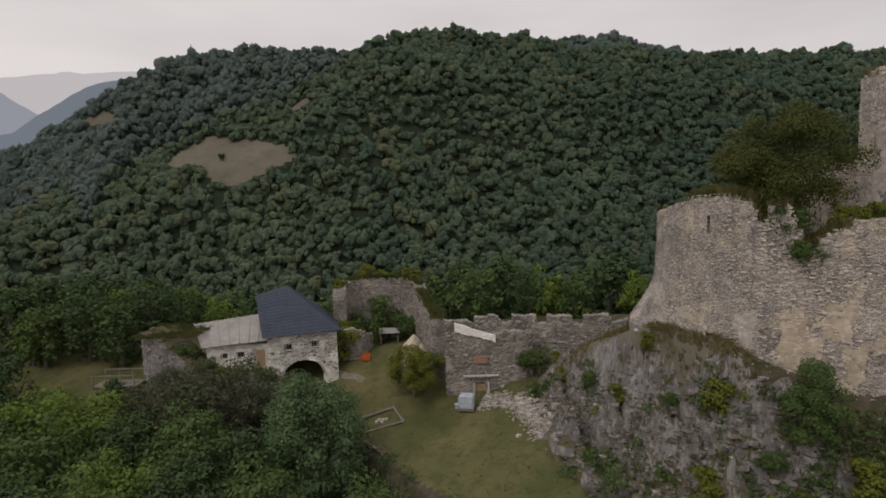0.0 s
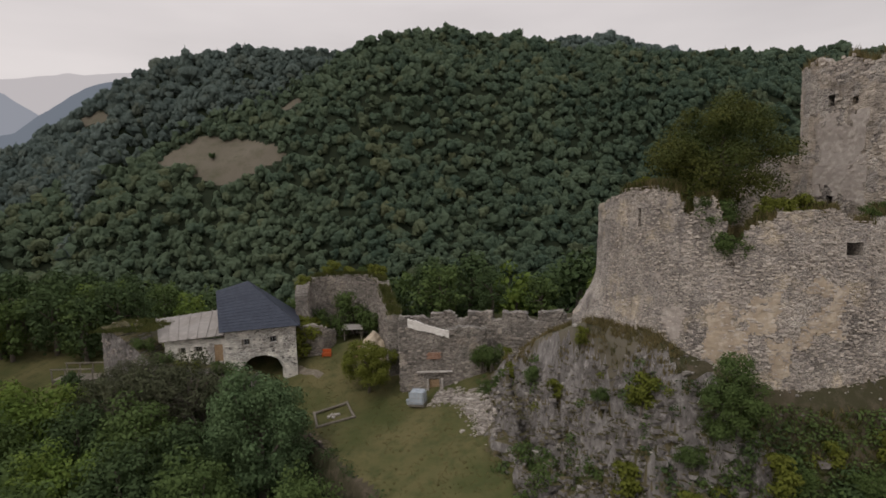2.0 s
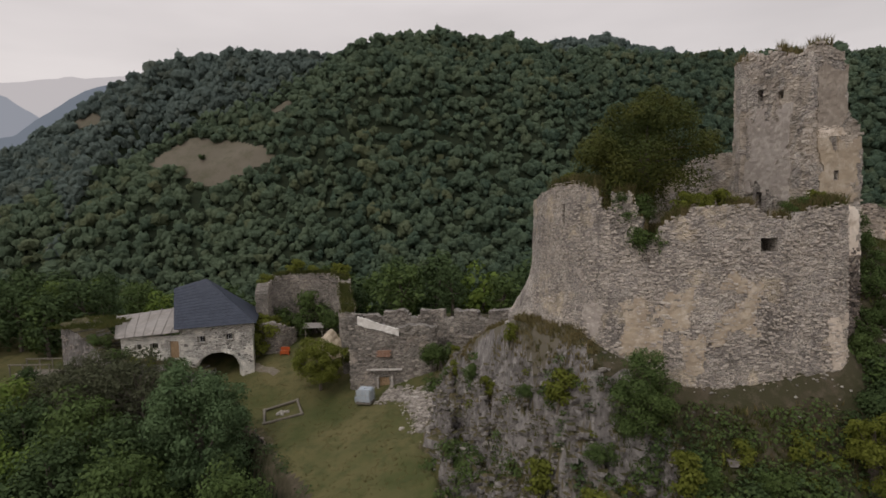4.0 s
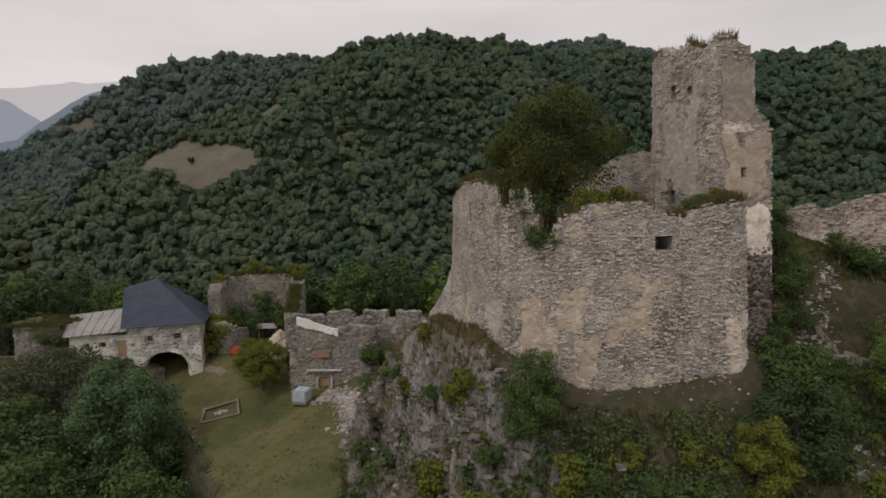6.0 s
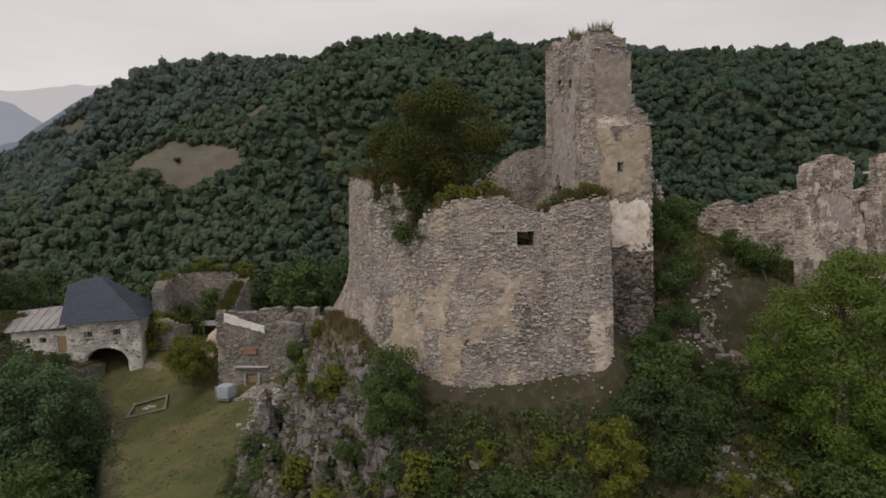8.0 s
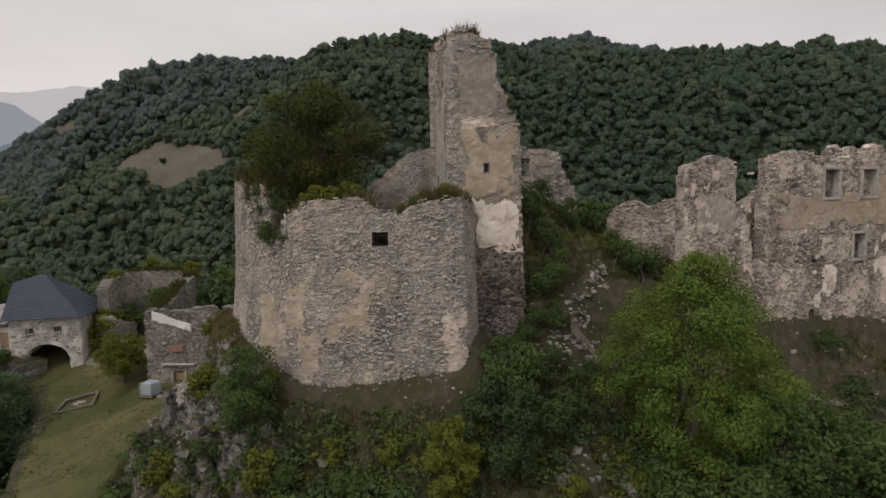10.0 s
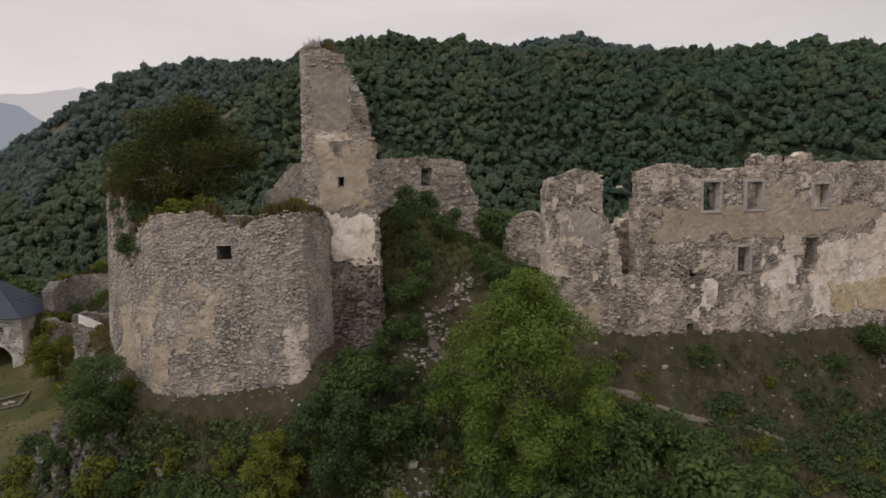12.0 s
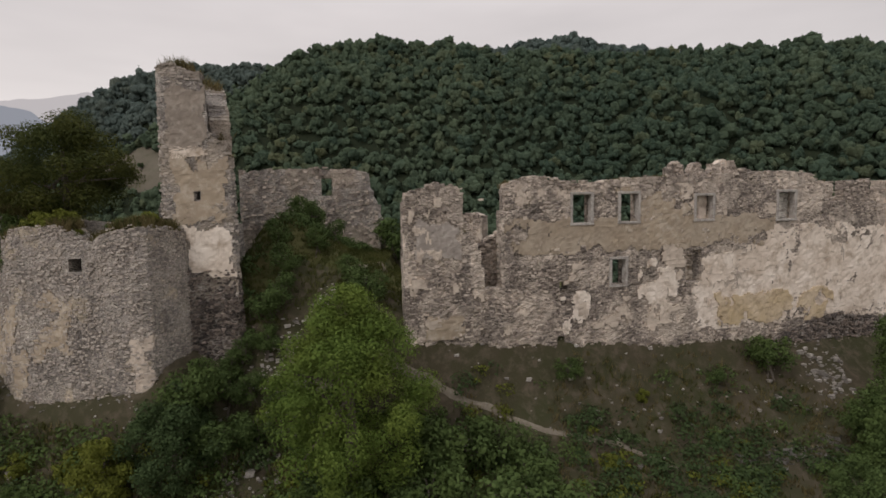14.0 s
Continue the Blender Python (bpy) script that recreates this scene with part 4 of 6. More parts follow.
plain_ruin("upper_wall", "low ragged wall round the upper terrace", [(35.6, 38.8), (36.6, 37.9), (38.5, 37.0), (41.5, 35.9)], 0.8, [(0, 13.3), (0.12, 14.6), (0.3, 15.2), (0.45, 14.6), (0.7, 15.3), (0.9, 15.6), (1, 15.4)], PALACE_STONE, stones=STONE_PALACE)
plain_ruin("far_wall", "roofless far wall with one empty window", [(25.6, 35.9), (29.6, 38.3), (31.4, 39.4), (32.6, 39.9), (34.0, 39.4)], 0.7, [(0, 18.5), (0.3, 18.7), (0.72, 18.8), (0.86, 18.6), (0.9, 17.4), (1, 15.0)], TOWER_STONE,
           holes=((0.555, 0.635, 16.9, 18.1),), stones=STONE_PALACE, fill=0.45, seed=8)

# ---- the court ----
plain_ruin("court_building", "roofless court building front with a low doorway", [(0.35, 43.2), (0.25, 41.1), (3.5, 41.15), (7.2, 41.3)], 0.7,
           [(0, 7.0), (0.2, 7.1), (0.25, 6.95), (0.3, 6.4), (0.52, 6.0), (0.6, 5.9), (0.75, 6.3), (1, 6.2)], COURT_STONE, holes=((0.485, 0.575, 1.1, 2.3), (0.505, 0.565, 3.85, 4.3), (0.865, 0.925, 3.9, 4.25)), cell=0.2, stones=STONE_COURT, fill=0.45)
plain_ruin("curtain_wall", "battlemented curtain wall with crumbling merlons", [(0.5, 43.6), (4, 43.6), (9, 42.6), (14.5, 40.6)], 0.8,
           [(0, 6.7), (0.1, 6.7), (0.15, 6.3), (0.165, 7.05), (0.29, 7.1), (0.305, 6.4), (0.36, 6.4), (0.37, 7.05), (0.5, 7.1), (0.51, 6.4), (0.56, 6.45), (0.57, 7.15), (0.7, 7.2), (0.71, 6.5), (0.76, 6.5), (0.77, 7.3), (0.9, 7.4), (0.91, 6.8), (1, 7.3)],
           COURT_STONE, cell=0.22, stones=STONE_COURT, fill=0.45, seed=5)
CF = Face([(1.0, 41.1), (4.2, 41.15)])
cornice = thing("plaster_cornice", "strip of white plaster cornice left on the wall", "cornice", (2.5, 41.1, 6.4))
put("coat", render_coat("cornice", CF, lambda u, z: 1.4 - np.abs(z - (6.9 - 0.34 * u)) * 4.6, (0, 3.2), (5.4, 7.2), mottled("white_plaster", (0.78, 0.74, 0.69), (0.7, 0.65, 0.6), (0.6, 0.55, 0.5), 1.0, 4.0), 0.07, 0.12, 0, 0, 3), cornice)
for z, x0, x1 in ((2.92, 1.6, 4.4),):
    ledge = thing("stone_ledge", "pale string course above the low door", "ledge", ((x0 + x1) / 2, 41.0, z))
    bm = bmesh.new()
    add_box(bm, 0, 0, 0, x1 - x0, 0.22, 0.13, 0, 0.02)
    part("ledge", bevel(bm, 0.02), RUBBLE, ledge)
low_door = thing("low_door", "brown boarded low door between stone jambs", "door", (3.03, 41.2, 1.15))
for k in range(5):
    bm = bmesh.new()
    add_box(bm, -0.4 + k * 0.19, 0.1, 0.55, 0.18, 0.05, 1.05, 0, 0.004)
    part("board", bevel(bm, 0.008), DOOR_WOOD, low_door)
for sx in (-0.57, 0.57):
    bm = bmesh.new()
    add_box(bm, sx, -0.08, 0.58, 0.16, 0.3, 1.2, 0, 0.02)
    part("jamb", bevel(bm, 0.02), RUBBLE, low_door)
patch = thing("brick_patch", "small red brick relieving patch in the wall", "brickwork", (2.95, 41.05, 4.0))
for r in range(4):
    for c in range(4):
        bm = bmesh.new()
        add_box(bm, -0.42 + c * 0.27 + (r % 2) * 0.1, 0, r * 0.13, 0.25, 0.16, 0.11, 0, 0.008)
        part("brick", bm, BRICK, patch)

plain_ruin("bastion", "broken horseshoe bastion overgrown along its top", rounded([(-9.9, 48.6), (-10.2, 51.2), (-8.2, 53.6), (-4, 54), (-1.7, 52), (-1.0, 48.5), (0.2, 44.6), (0.3, 43.4)][::-1], 1, 0.2), 1.1,
           [(0, 7.0), (0.15, 7.4), (0.35, 8.6), (0.5, 9.1), (0.8, 9.2), (0.9, 8.8), (0.95, 8.7), (1, 7.9)], COURT_STONE, stones=STONE_COURT, fill=0.5, seed=6, inside=True)
plain_ruin("wall_stub", "low rounded stub of rubble wall beside the gate", rounded([(-9.9, 48.2), (-8.9, 47.2), (-7.2, 47.4), (-6.4, 49.2)], 1, 0.2), 0.9, [(0, 5.2), (0.5, 5.4), (1, 4.4)], COURT_STONE, stones=STONE_COURT, seed=7)
plain_ruin("court_edge_wall", "low tumbled wall along the court's outer edge", [(-6.2, 37.6), (-5.5, 36.5), (-2.6, 32.6), (0.6, 28.6), (2.2, 26.2)], 0.6, [(0, -0.4), (0.2, -0.2), (0.3, -0.75), (0.45, -0.95), (0.6, -0.75), (0.7, -1.2), (0.85, -1.0), (1, -1.5)], CLIFF_ROCK, stones=STONE_DARK, seed=10, below=1.8)

# gatehouse: whitewashed rubble with a wide arch, a slate hip roof
HD, HV = Vector((0.957, 0.29)), Vector((-0.29, 0.957))
HL = Vector((-14.55, 43.7))
HZ = 5.95
house = thing("gatehouse", "whitewashed rubble gatehouse with an arched passage and slate roof", "house", (HL.x, HL.y, 1.2))
hc = [HL + HV * 5.2, HL, HL + HD * 5.75, HL + HD * 5.75 + HV * 5.2]
HF = Face([tuple(c) for c in hc] + [tuple(hc[0])])
hu = 5.2


def arch(u, z):
    c = hu + 2.85
    return ((np.abs(u - c) < 2.0) & (z < 1.75)) | ((u - c) ** 2 / 2.0 ** 2 + (z - 1.75) ** 2 / 1.8 ** 2 < 1)


h_holes = [(hu + 1.35, hu + 1.95, 4.55, 5.05), (hu + 3.6, hu + 4.2, 4.6, 5.1)]
put("wall", ruin("gatehouse_wall", HF, 0.6, along([(0, 1), (20, 1)]), flat(HZ), HOUSE_STONE, h_holes, 0.11, 0.03, 0, arch, 0, None, 0.05), house)
put("stonework", stonework("house_stones", HF, flat(1.5), flat(HZ - 0.2), STONE_HOUSE, 0.13, 0.16, h_holes, (hu, hu + 5.75), 0, 15, mask=lambda u, z: ~arch(u, z) & ((u - hu - 2.9) ** 2 + (z - 1.9) ** 2 > 4.4), out=0.0), house, "dark stones showing through the whitewash", kind="stuff")


def slab(bm, pts, t=0.07):
    """A thin slab from a planar polygon."""
    vs = [bm.verts.new(p) for p in pts]
    f = bm.faces.new(vs)
    f.normal_update()
    r = bmesh.ops.extrude_face_region(bm, geom=[f])
    nrm = f.normal.copy()
    for v in r["geom"]:
        if isinstance(v, bmesh.types.BMVert):
            v.co -= nrm * t
    return bm


def hpt(u, v, z):
    p = HL + HD * u + HV * v
    return Vector((p.x, p.y, z))


def courses(name, lab, a0, a1, b0, b1, n, parent, mat, lift=0.02):
    """A roof slope of overlapping courses from eave (a0-a1) to ridge (b0-b1); each course one strip."""
    for k in range(n):
        s0, s1 = k / n, min(1.0, (k + 1.12) / n)
        p = [a0.lerp(b0, s0), a1.lerp(b1, s0), a1.lerp(b1, s1), a0.lerp(b0, s1)]
        up = (p[1] - p[0]).cross(p[3] - p[0]).normalized()
        p = [p[0] + up * lift, p[1] + up * lift, p[2] - up * 0.005, p[3] - up * 0.005]
        if (p[2] - p[3]).length < 0.02:
            p = p[:3]
        put(name, bm_mesh(name, slab(bmesh.new(), p, 0.05), mat), parent)


E0, E1, E2, E3 = hpt(-0.35, -0.4, HZ - 0.1), hpt(6.1, -0.4, HZ - 0.05), hpt(6.1, 5.6, HZ - 0.05), hpt(-0.35, 5.6, HZ - 0.05)
R0, R1 = hpt(-0.75, 2.7, 8.9), hpt(1.9, 2.7, 9.6)
courses("slate_course", "", E0, E1, R0, R1, 15, house, SLATE)
courses("slate_course", "", E1, E2, R1, R1 + Vector((0.01, 0, 0)), 13, house, SLATE)
courses("slate_course", "", E2, E3, R1, R0, 8, house, SLATE)
gb = bmesh.new()
slab(gb, [hpt(-0.1, 0, HZ), hpt(-0.1, 2.7, 8.6), hpt(-0.1, 5.2, HZ)], 0.2)
put("gable", bm_mesh("gable", gb, HOUSE_STONE), house)
for a, b, c, d in h_holes:
    cpt = HF.at(np.array([(a + b) / 2]), np.array([c]), np.array([0]))[0]
    wn_ = thing("gatehouse_window", "small barred dark window with a pale frame", "window", tuple(cpt), "gatehouse windows")
    wn_.rotation_euler = (0, 0, math.atan2(HD.y, HD.x))
    # a near-black sheet stands in for the unlit room behind the bars
    bm = bmesh.new(); add_box(bm, 0, 0.3, 0.25, 0.62, 0.04, 0.52); part("dark_sheet", bm, DARK_INSIDE, wn_)
    for sx in (-0.29, 0.29):
        bm = bmesh.new(); add_box(bm, sx, 0.05, 0.25, 0.06, 0.16, 0.5); part("frame_post", bm, OLD_WOOD, wn_)
    for sx in (-0.1, 0.1):
        bm = bmesh.new(); add_box(bm, sx, 0.05, 0.25, 0.025, 0.025, 0.5); part("bar", bm, STEEL, wn_)
    bm = bmesh.new(); add_box(bm, 0, 0.0, -0.04, 0.74, 0.2, 0.07); part("sill", bevel(bm, 0.01), RUBBLE, wn_)

# shed with a standing-seam roof, built against the gatehouse
SL, SR = Vector((-19.45, 43.35)), Vector((-14.5, 43.95))
SD = (SR - SL).normalized()
SV = Vector((-SD.y, SD.x))
shed = thing("lean_to", "whitewashed lean-to with a weathered sheet-metal roof", "outbuilding", (SL.x, SL.y, 3))
SF = Face([tuple(SL + SV * 4.2), tuple(SL), tuple(SR)])
s_h = [(4.2 + 1.05, 4.2 + 1.65, 4.15, 4.6), (4.2 + 2.35, 4.2 + 3.0, 4.2, 4.65), (4.2 + 3.95, 4.2 + 4.65, 3.3, 4.75)]
put("wall", ruin("lean_to_wall", SF, 0.5, flat(2.2), flat(5.25), HOUSE_STONE, s_h, 0.16, 0.03, 0, None, 0, None, 0.05), shed)


def spt(u, v, z):
    p = SL + SD * u + SV * v
    return Vector((p.x, p.y, z))


put("roof", bm_mesh("lean_to_roof", slab(bmesh.new(), [spt(-0.25, -0.35, 5.2), spt(4.95, -0.35, 5.55), spt(4.7, 4.2, 7.0), spt(-2.2, 4.2, 6.25)], 0.06), METAL_ROOF), shed, "brown-grey sheet-metal roof")
for k in range(8):
    f = k / 7
    a, b = spt(-0.25, -0.35, 5.2).lerp(spt(4.95, -0.35, 5.55), f), spt(-2.2, 4.2, 6.25).lerp(spt(4.7, 4.2, 7.0), f)
    side = (spt(1, 0, 0) - spt(0, 0, 0)) * 0.03
    up = Vector((0, 0, 0.07))
    put("seam", bm_mesh("seam", slab(bmesh.new(), [a - side + up, a + side + up, b + side + up, b - side + up], 0.07), METAL_ROOF), shed)
for a, b, c, d in s_h[:2]:
    cpt = SF.at(np.array([(a + b) / 2]), np.array([c]), np.array([0]))[0]
    w = thing("lean_to_window", "small dark barred window in the whitewashed wall", "window", tuple(cpt), "lean-to windows")
    w.rotation_euler = (0, 0, math.atan2(SD.y, SD.x))
    # the shaded interior is painted on a sheet closing the hole
    bm = bmesh.new(); add_box(bm, 0, 0.25, 0.22, 0.66, 0.04, 0.5); part("dark_sheet", bm, DARK_INSIDE, w)
    for sx in (-0.2, 0, 0.2):
        bm = bmesh.new(); add_box(bm, sx, 0.04, 0.22, 0.03, 0.03, 0.46); part("bar", bm, OLD_WOOD, w)
cpt = SF.at(np.array([4.2 + 4.3]), np.array([3.3]), np.array([-0.1]))[0]
sd = thing("lean_to_door", "light brown boarded door of the lean-to", "door", tuple(cpt))
sd.rotation_euler = (0, 0, math.atan2(SD.y, SD.x))
for k in range(4):
    bm = bmesh.new(); add_box(bm, -0.27 + 0.18 * k, 0, 0.72, 0.17, 0.05, 1.44, 0, 0.004); part("board", bevel(bm, 0.006), DOOR_WOOD, sd)

# rock bastion that carries the lean-to
plain_ruin("rock_bastion", "overgrown rubble bastion carrying the lean-to", rounded([(-23.5, 47.5), (-25.6, 46.2), (-25.4, 44.2), (-21.5, 42.6), (-18, 42.3), (-14.5, 42.9), (-12.6, 42.6)], 1, 0.2), 2.5,
           [(0, 6.2), (0.25, 6.3), (0.42, 5.5), (0.55, 4.0), (0.7, 3.4), (0.85, 3.1), (1, 2.0)], CLIFF_ROCK, stones=STONE_COURT, fill=0.16, seed=16, below=2.5)

# small things in the court
pit = thing("sand_pit", "rectangular pit framed with grey logs around stones", "fire pit", (-4.8, 39.75, land(-4.8, 39.75) + 0.02))
pc = [Vector((-5.78, 38.5)), Vector((-3.1, 39.1)), Vector((-3.95, 40.85)), Vector((-6.45, 40.4))]
for a, b in zip(pc, pc[1:] + pc[:1]):
    m = (a + b) / 2
    bm = bmesh.new()
    ang = math.degrees(math.atan2(b.y - a.y, b.x - a.x))
    za, zb = ground_at(*a), ground_at(*b)
    mm = pose(m.x + 4.8, m.y - 39.75, (za + zb) / 2 - pit.location.z + 0.07, 0, 0, ang) @ pose(0, 0, 0, 0, 90 - math.degrees(math.atan2(zb - za, (b - a).length)), 0)
    bmesh.ops.create_cone(bm, cap_ends=True, segments=10, radius1=0.1, radius2=0.09, depth=(b - a).length + 0.3, matrix=mm)
    part("log", bm, OLD_WOOD, pit)
rng = random.Random(5)
for k in range(9):
    bm = bmesh.new()
    sx, sy = rng.uniform(-0.4, 0.4), rng.uniform(-0.3, 0.3)
    bmesh.ops.create_icosphere(bm, subdivisions=1, radius=rng.uniform(0.09, 0.17), matrix=pose(sx, sy, ground_at(-4.8 + sx, 39.75 + sy) - pit.location.z + 0.05))
    part("hearth_stone", bm, RUBBLE_PIECES, pit)

bx, by = -6.9, 47.2
bench = thing("bench", "orange painted garden bench on the grass", "bench", (bx, by, ground_at(bx, by)))
for nm, b in (("seat", (0, 0, 0.36, 0.8, 0.36, 0.05)), ("backrest", (0, 0.18, 0.55, 0.8, 0.05, 0.28)), ("side_panel", (-0.37, 0, 0.18, 0.06, 0.36, 0.36)), ("side_panel", (0.37, 0, 0.18, 0.06, 0.36, 0.36)), ("front_panel", (0, -0.14, 0.2, 0.7, 0.04, 0.24))):
    bm = bmesh.new(); add_box(bm, *b); part(nm, bevel(bm, 0.01), ORANGE, bench)

tx, ty = 1.75, 39.3
tank = thing("water_tank", "grey plastic water tank in a steel cage", "water tank", (tx, ty, ground_at(tx, ty) + 0.05))
tank.rotation_euler = (0, 0, radians(-12))
bm = bmesh.new(); add_box(bm, 0, 0, 0.62, 1.1, 0.95, 0.95); part("container", bevel(bm, 0.08, 2), TANK_GREY, tank)
bm = bmesh.new(); add_box(bm, 0, 0, 0.07, 1.2, 1.0, 0.12); part("pallet", bevel(bm, 0.01), OLD_WOOD, tank)
bm = bmesh.new(); bmesh.ops.create_cone(bm, cap_ends=True, segments=14, radius1=0.14, radius2=0.14, depth=0.08, matrix=pose(0, 0, 1.12)); part("lid", bm, TANK_GREY, tank)
for x in (-0.56, -0.19, 0.19, 0.56):
    for y in (-0.49, 0.49):
        bm = bmesh.new(); add_box(bm, x, y, 0.62, 0.03, 0.03, 1.0); part("cage_bar", bm, STEEL, tank)
for z in (0.35, 0.7, 1.08):
    for y in (-0.5, 0.5):
        bm = bmesh.new(); add_box(bm, 0, y, z, 1.16, 0.03, 0.03); part("cage_rail", bm, STEEL, tank)
bk = thing("bucket", "white bucket standing beside the water tank", "bucket", (1.0, 39.75, ground_at(1.0, 39.75)))
bm = bmesh.new(); bmesh.ops.create_cone(bm, cap_ends=True, segments=12, radius1=0.15, radius2=0.19, depth=0.36, matrix=pose(0, 0, 0.18)); part("pail", bm, TANK_GREY, bk)

sx, sy = -5.0, 50.6
sg = ground_at(sx, sy)
shelter = thing("shelter", "small open shelter with a grey board roof", "shelter", (sx, sy, sg))
for x in (-0.8, 0.8):
    for y in (-0.5, 0.5):
        bm = bmesh.new(); add_box(bm, x, y, 0.6, 0.09, 0.09, 1.2); part("post", bm, OLD_WOOD, shelter)
for s in (-1, 1):
    bm = bmesh.new()
    slab(bm, [Vector((-1.0, s * 0.75, 1.1)), Vector((1.0, s * 0.75, 1.1)), Vector((1.0, 0, 1.45)), Vector((-1.0, 0, 1.45))][::s], 0.05)
    part("roof", bm, METAL_ROOF, shelter)


def heap(name, label, cat, x, y, rx, ry, h, mat, seed):
    bm = bmesh.new()
    bmesh.ops.create_icosphere(bm, subdivisions=4, radius=1.0)
    z0 = ground_at(x, y)
    for v in bm.verts:
        c = v.co.copy()
        k = 1 + 0.22 * noise.noise(c * 1.7 + Vector((seed, 0, 0))) + 0.08 * noise.noise(c * 6)
        v.co = Vector((c.x * rx * k, c.y * ry * k, max(c.z, -0.3) * h * k))
    t = thing(name, label, cat, (x, y, z0))
    part("heap", bm, mat, t)
    return t


heap("sand_heap", "pale heap of sand against the court wall", "sand heap", -2.5, 46.6, 1.2, 1.0, 1.9, TARP, 1)
heap("tile_stack", "stack of red roof tiles and boards", "tile stack", -3.6, 47.0, 0.8, 0.6, 0.8, BRICK, 2)

# timber bridge at the outer gate
bridge = thing("bridge", "weathered timber footbridge with a rail", "bridge", (-26.9, 43.6, 2.3))
for k in range(9):
    bm = bmesh.new(); add_box(bm, -1.6 + 0.4 * k, 0, 0.0, 0.36, 1.8, 0.07, 0, 0.006); part("plank", bm, OLD_WOOD, bridge)
for y in (-0.9, 0.9):
    bm = bmesh.new(); add_box(bm, 0, y, 0.95, 3.6, 0.08, 0.1); part("rail", bm, OLD_WOOD, bridge)
    bm = bmesh.new(); add_box(bm, 0, y * 0.8, -0.2, 3.6, 0.2, 0.3); part("beam", bm, OLD_WOOD, bridge)
    for k in range(4):
        bm = bmesh.new(); add_box(bm, -1.7 + k * 1.13, y, 0.45, 0.08, 0.08, 1.0); part("post", bm, OLD_WOOD, bridge)


# ---- loose stone, steps, paths ----
def scatter(name, label, n, where, size, mat, seed, sink=0.3, cat="stones"):
    """Loose stones as one object: where(rng) gives x, y."""
    rng = np.random.default_rng(seed)
    xy = np.array([where(rng) for _ in range(n)])
    s = size * np.exp(rng.normal(0, 0.45, n))
    z = relief(xy[:, 0], xy[:, 1])
    base = np.array([(1, 0, 0), (-1, 0, 0), (0, 1, 0), (0, -1, 0), (0, 0, 1), (0, 0, -1)], float)
    tri = np.array([(0, 2, 4), (2, 1, 4), (1, 3, 4), (3, 0, 4), (2, 0, 5), (1, 2, 5), (3, 1, 5), (0, 3, 5)])
    c = np.array([(x, y, zz) for x in (-1, 1) for y in (-1, 1) for zz in (-1, 1)], float) * 0.75
    tq = np.array([(0, 1, 3), (0, 3, 2), (4, 6, 7), (4, 7, 5), (0, 4, 5), (0, 5, 1), (2, 3, 7), (2, 7, 6), (0, 2, 6), (0, 6, 4), (1, 5, 7), (1, 7, 3)])
    V = c[None] * rng.uniform(0.6, 1.15, (n, 8, 3)) + rng.normal(0, 0.12, (n, 8, 3))
    a = rng.uniform(0, 6.28, n)
    x, y = V[..., 0] * np.cos(a)[:, None] - V[..., 1] * np.sin(a)[:, None], V[..., 0] * np.sin(a)[:, None] + V[..., 1] * np.cos(a)[:, None]
    V = np.stack([x * 1.25, y, V[..., 2] * 0.75], -1) * s[:, None, None]
    V[..., 0] += xy[:, 0:1]; V[..., 1] += xy[:, 1:2]; V[..., 2] += (z + s * (0.5 - sink))[:, None]
    F = (np.arange(n) * 8)[:, None, None] + tq[None]
    ob = new(name, mesh_np(name, V.reshape(-1, 3), F.reshape(-1, 3), (mat,)))
    return tagged(ob, label, cat, kind="stuff")


def strip(points, width):
    pts = [Vector(p) for p in points]
    seg = [(b - a).length for a, b in zip(pts, pts[1:])]

    def where(rng):
        k = rng.choice(len(seg), p=np.array(seg) / sum(seg))
        a, b = pts[k], pts[k + 1]
        d = (b - a).normalized()
        q = a.lerp(b, rng.random()) + Vector((-d.y, d.x)) * rng.normal(0, width)
        return q.x, q.y
    return where


scatter("rubble_pile", "tongue of pale tumbled rubble below the cliff", 2300, strip([(3.0, 40.1), (5.0, 39.2), (6.0, 37.6), (6.6, 35.6), (7.0, 33.6)], 0.5), 0.068, stone_mat("pale_rubble", (0.50, 0.45, 0.395), (0.22, 0.19, 0.165)), 1)
scatter("slope_stones", "scattered pale stones on the dry slope", 240, strip([(31.5, 28.5), (32.3, 26.5), (33.0, 24.5), (33.6, 22.0)], 1.3), 0.09, RUBBLE_PIECES, 2)
scatter("bank_stones", "scattered stones along the palace bank", 220, strip([(40, 29.8), (47, 32.6), (56, 36.2), (62, 38.5)], 1.6), 0.06, RUBBLE_PIECES, 3)
scatter("stair_rubble", "pale rubble spilling down beside the steps", 160, strip([(31.2, 27.9), (32.4, 28.6), (33.2, 29.6), (34.2, 30.8)], 0.4), 0.055, RUBBLE, 11)
scatter("rubble_heap", "heap of rubble at the palace foot", 130, strip([(60.5, 38.8), (63.2, 39.2)], 0.6), 0.09, RUBBLE_PIECES, 4)
scatter("cliff_debris", "fallen blocks at the foot of the cliff", 170, strip([(7.5, 34), (10, 29), (13, 25.5), (17, 22.5), (22, 22)], 1.1), 0.11, RUBBLE_PIECES, 5)
scatter("rock_outcrop", "low ribs of bare rock on the bank", 90, strip([(55, 32.2), (58, 33.4), (61, 34.6)], 0.35), 0.13, CLIFF_ROCK, 6)
scatter("keep_foot_stones", "stones along the foot of the keep", 130, strip([(14.6, 27.4), (17.5, 25.5), (20, 24.9), (27, 24.9)], 0.5), 0.05, RUBBLE_PIECES, 7)

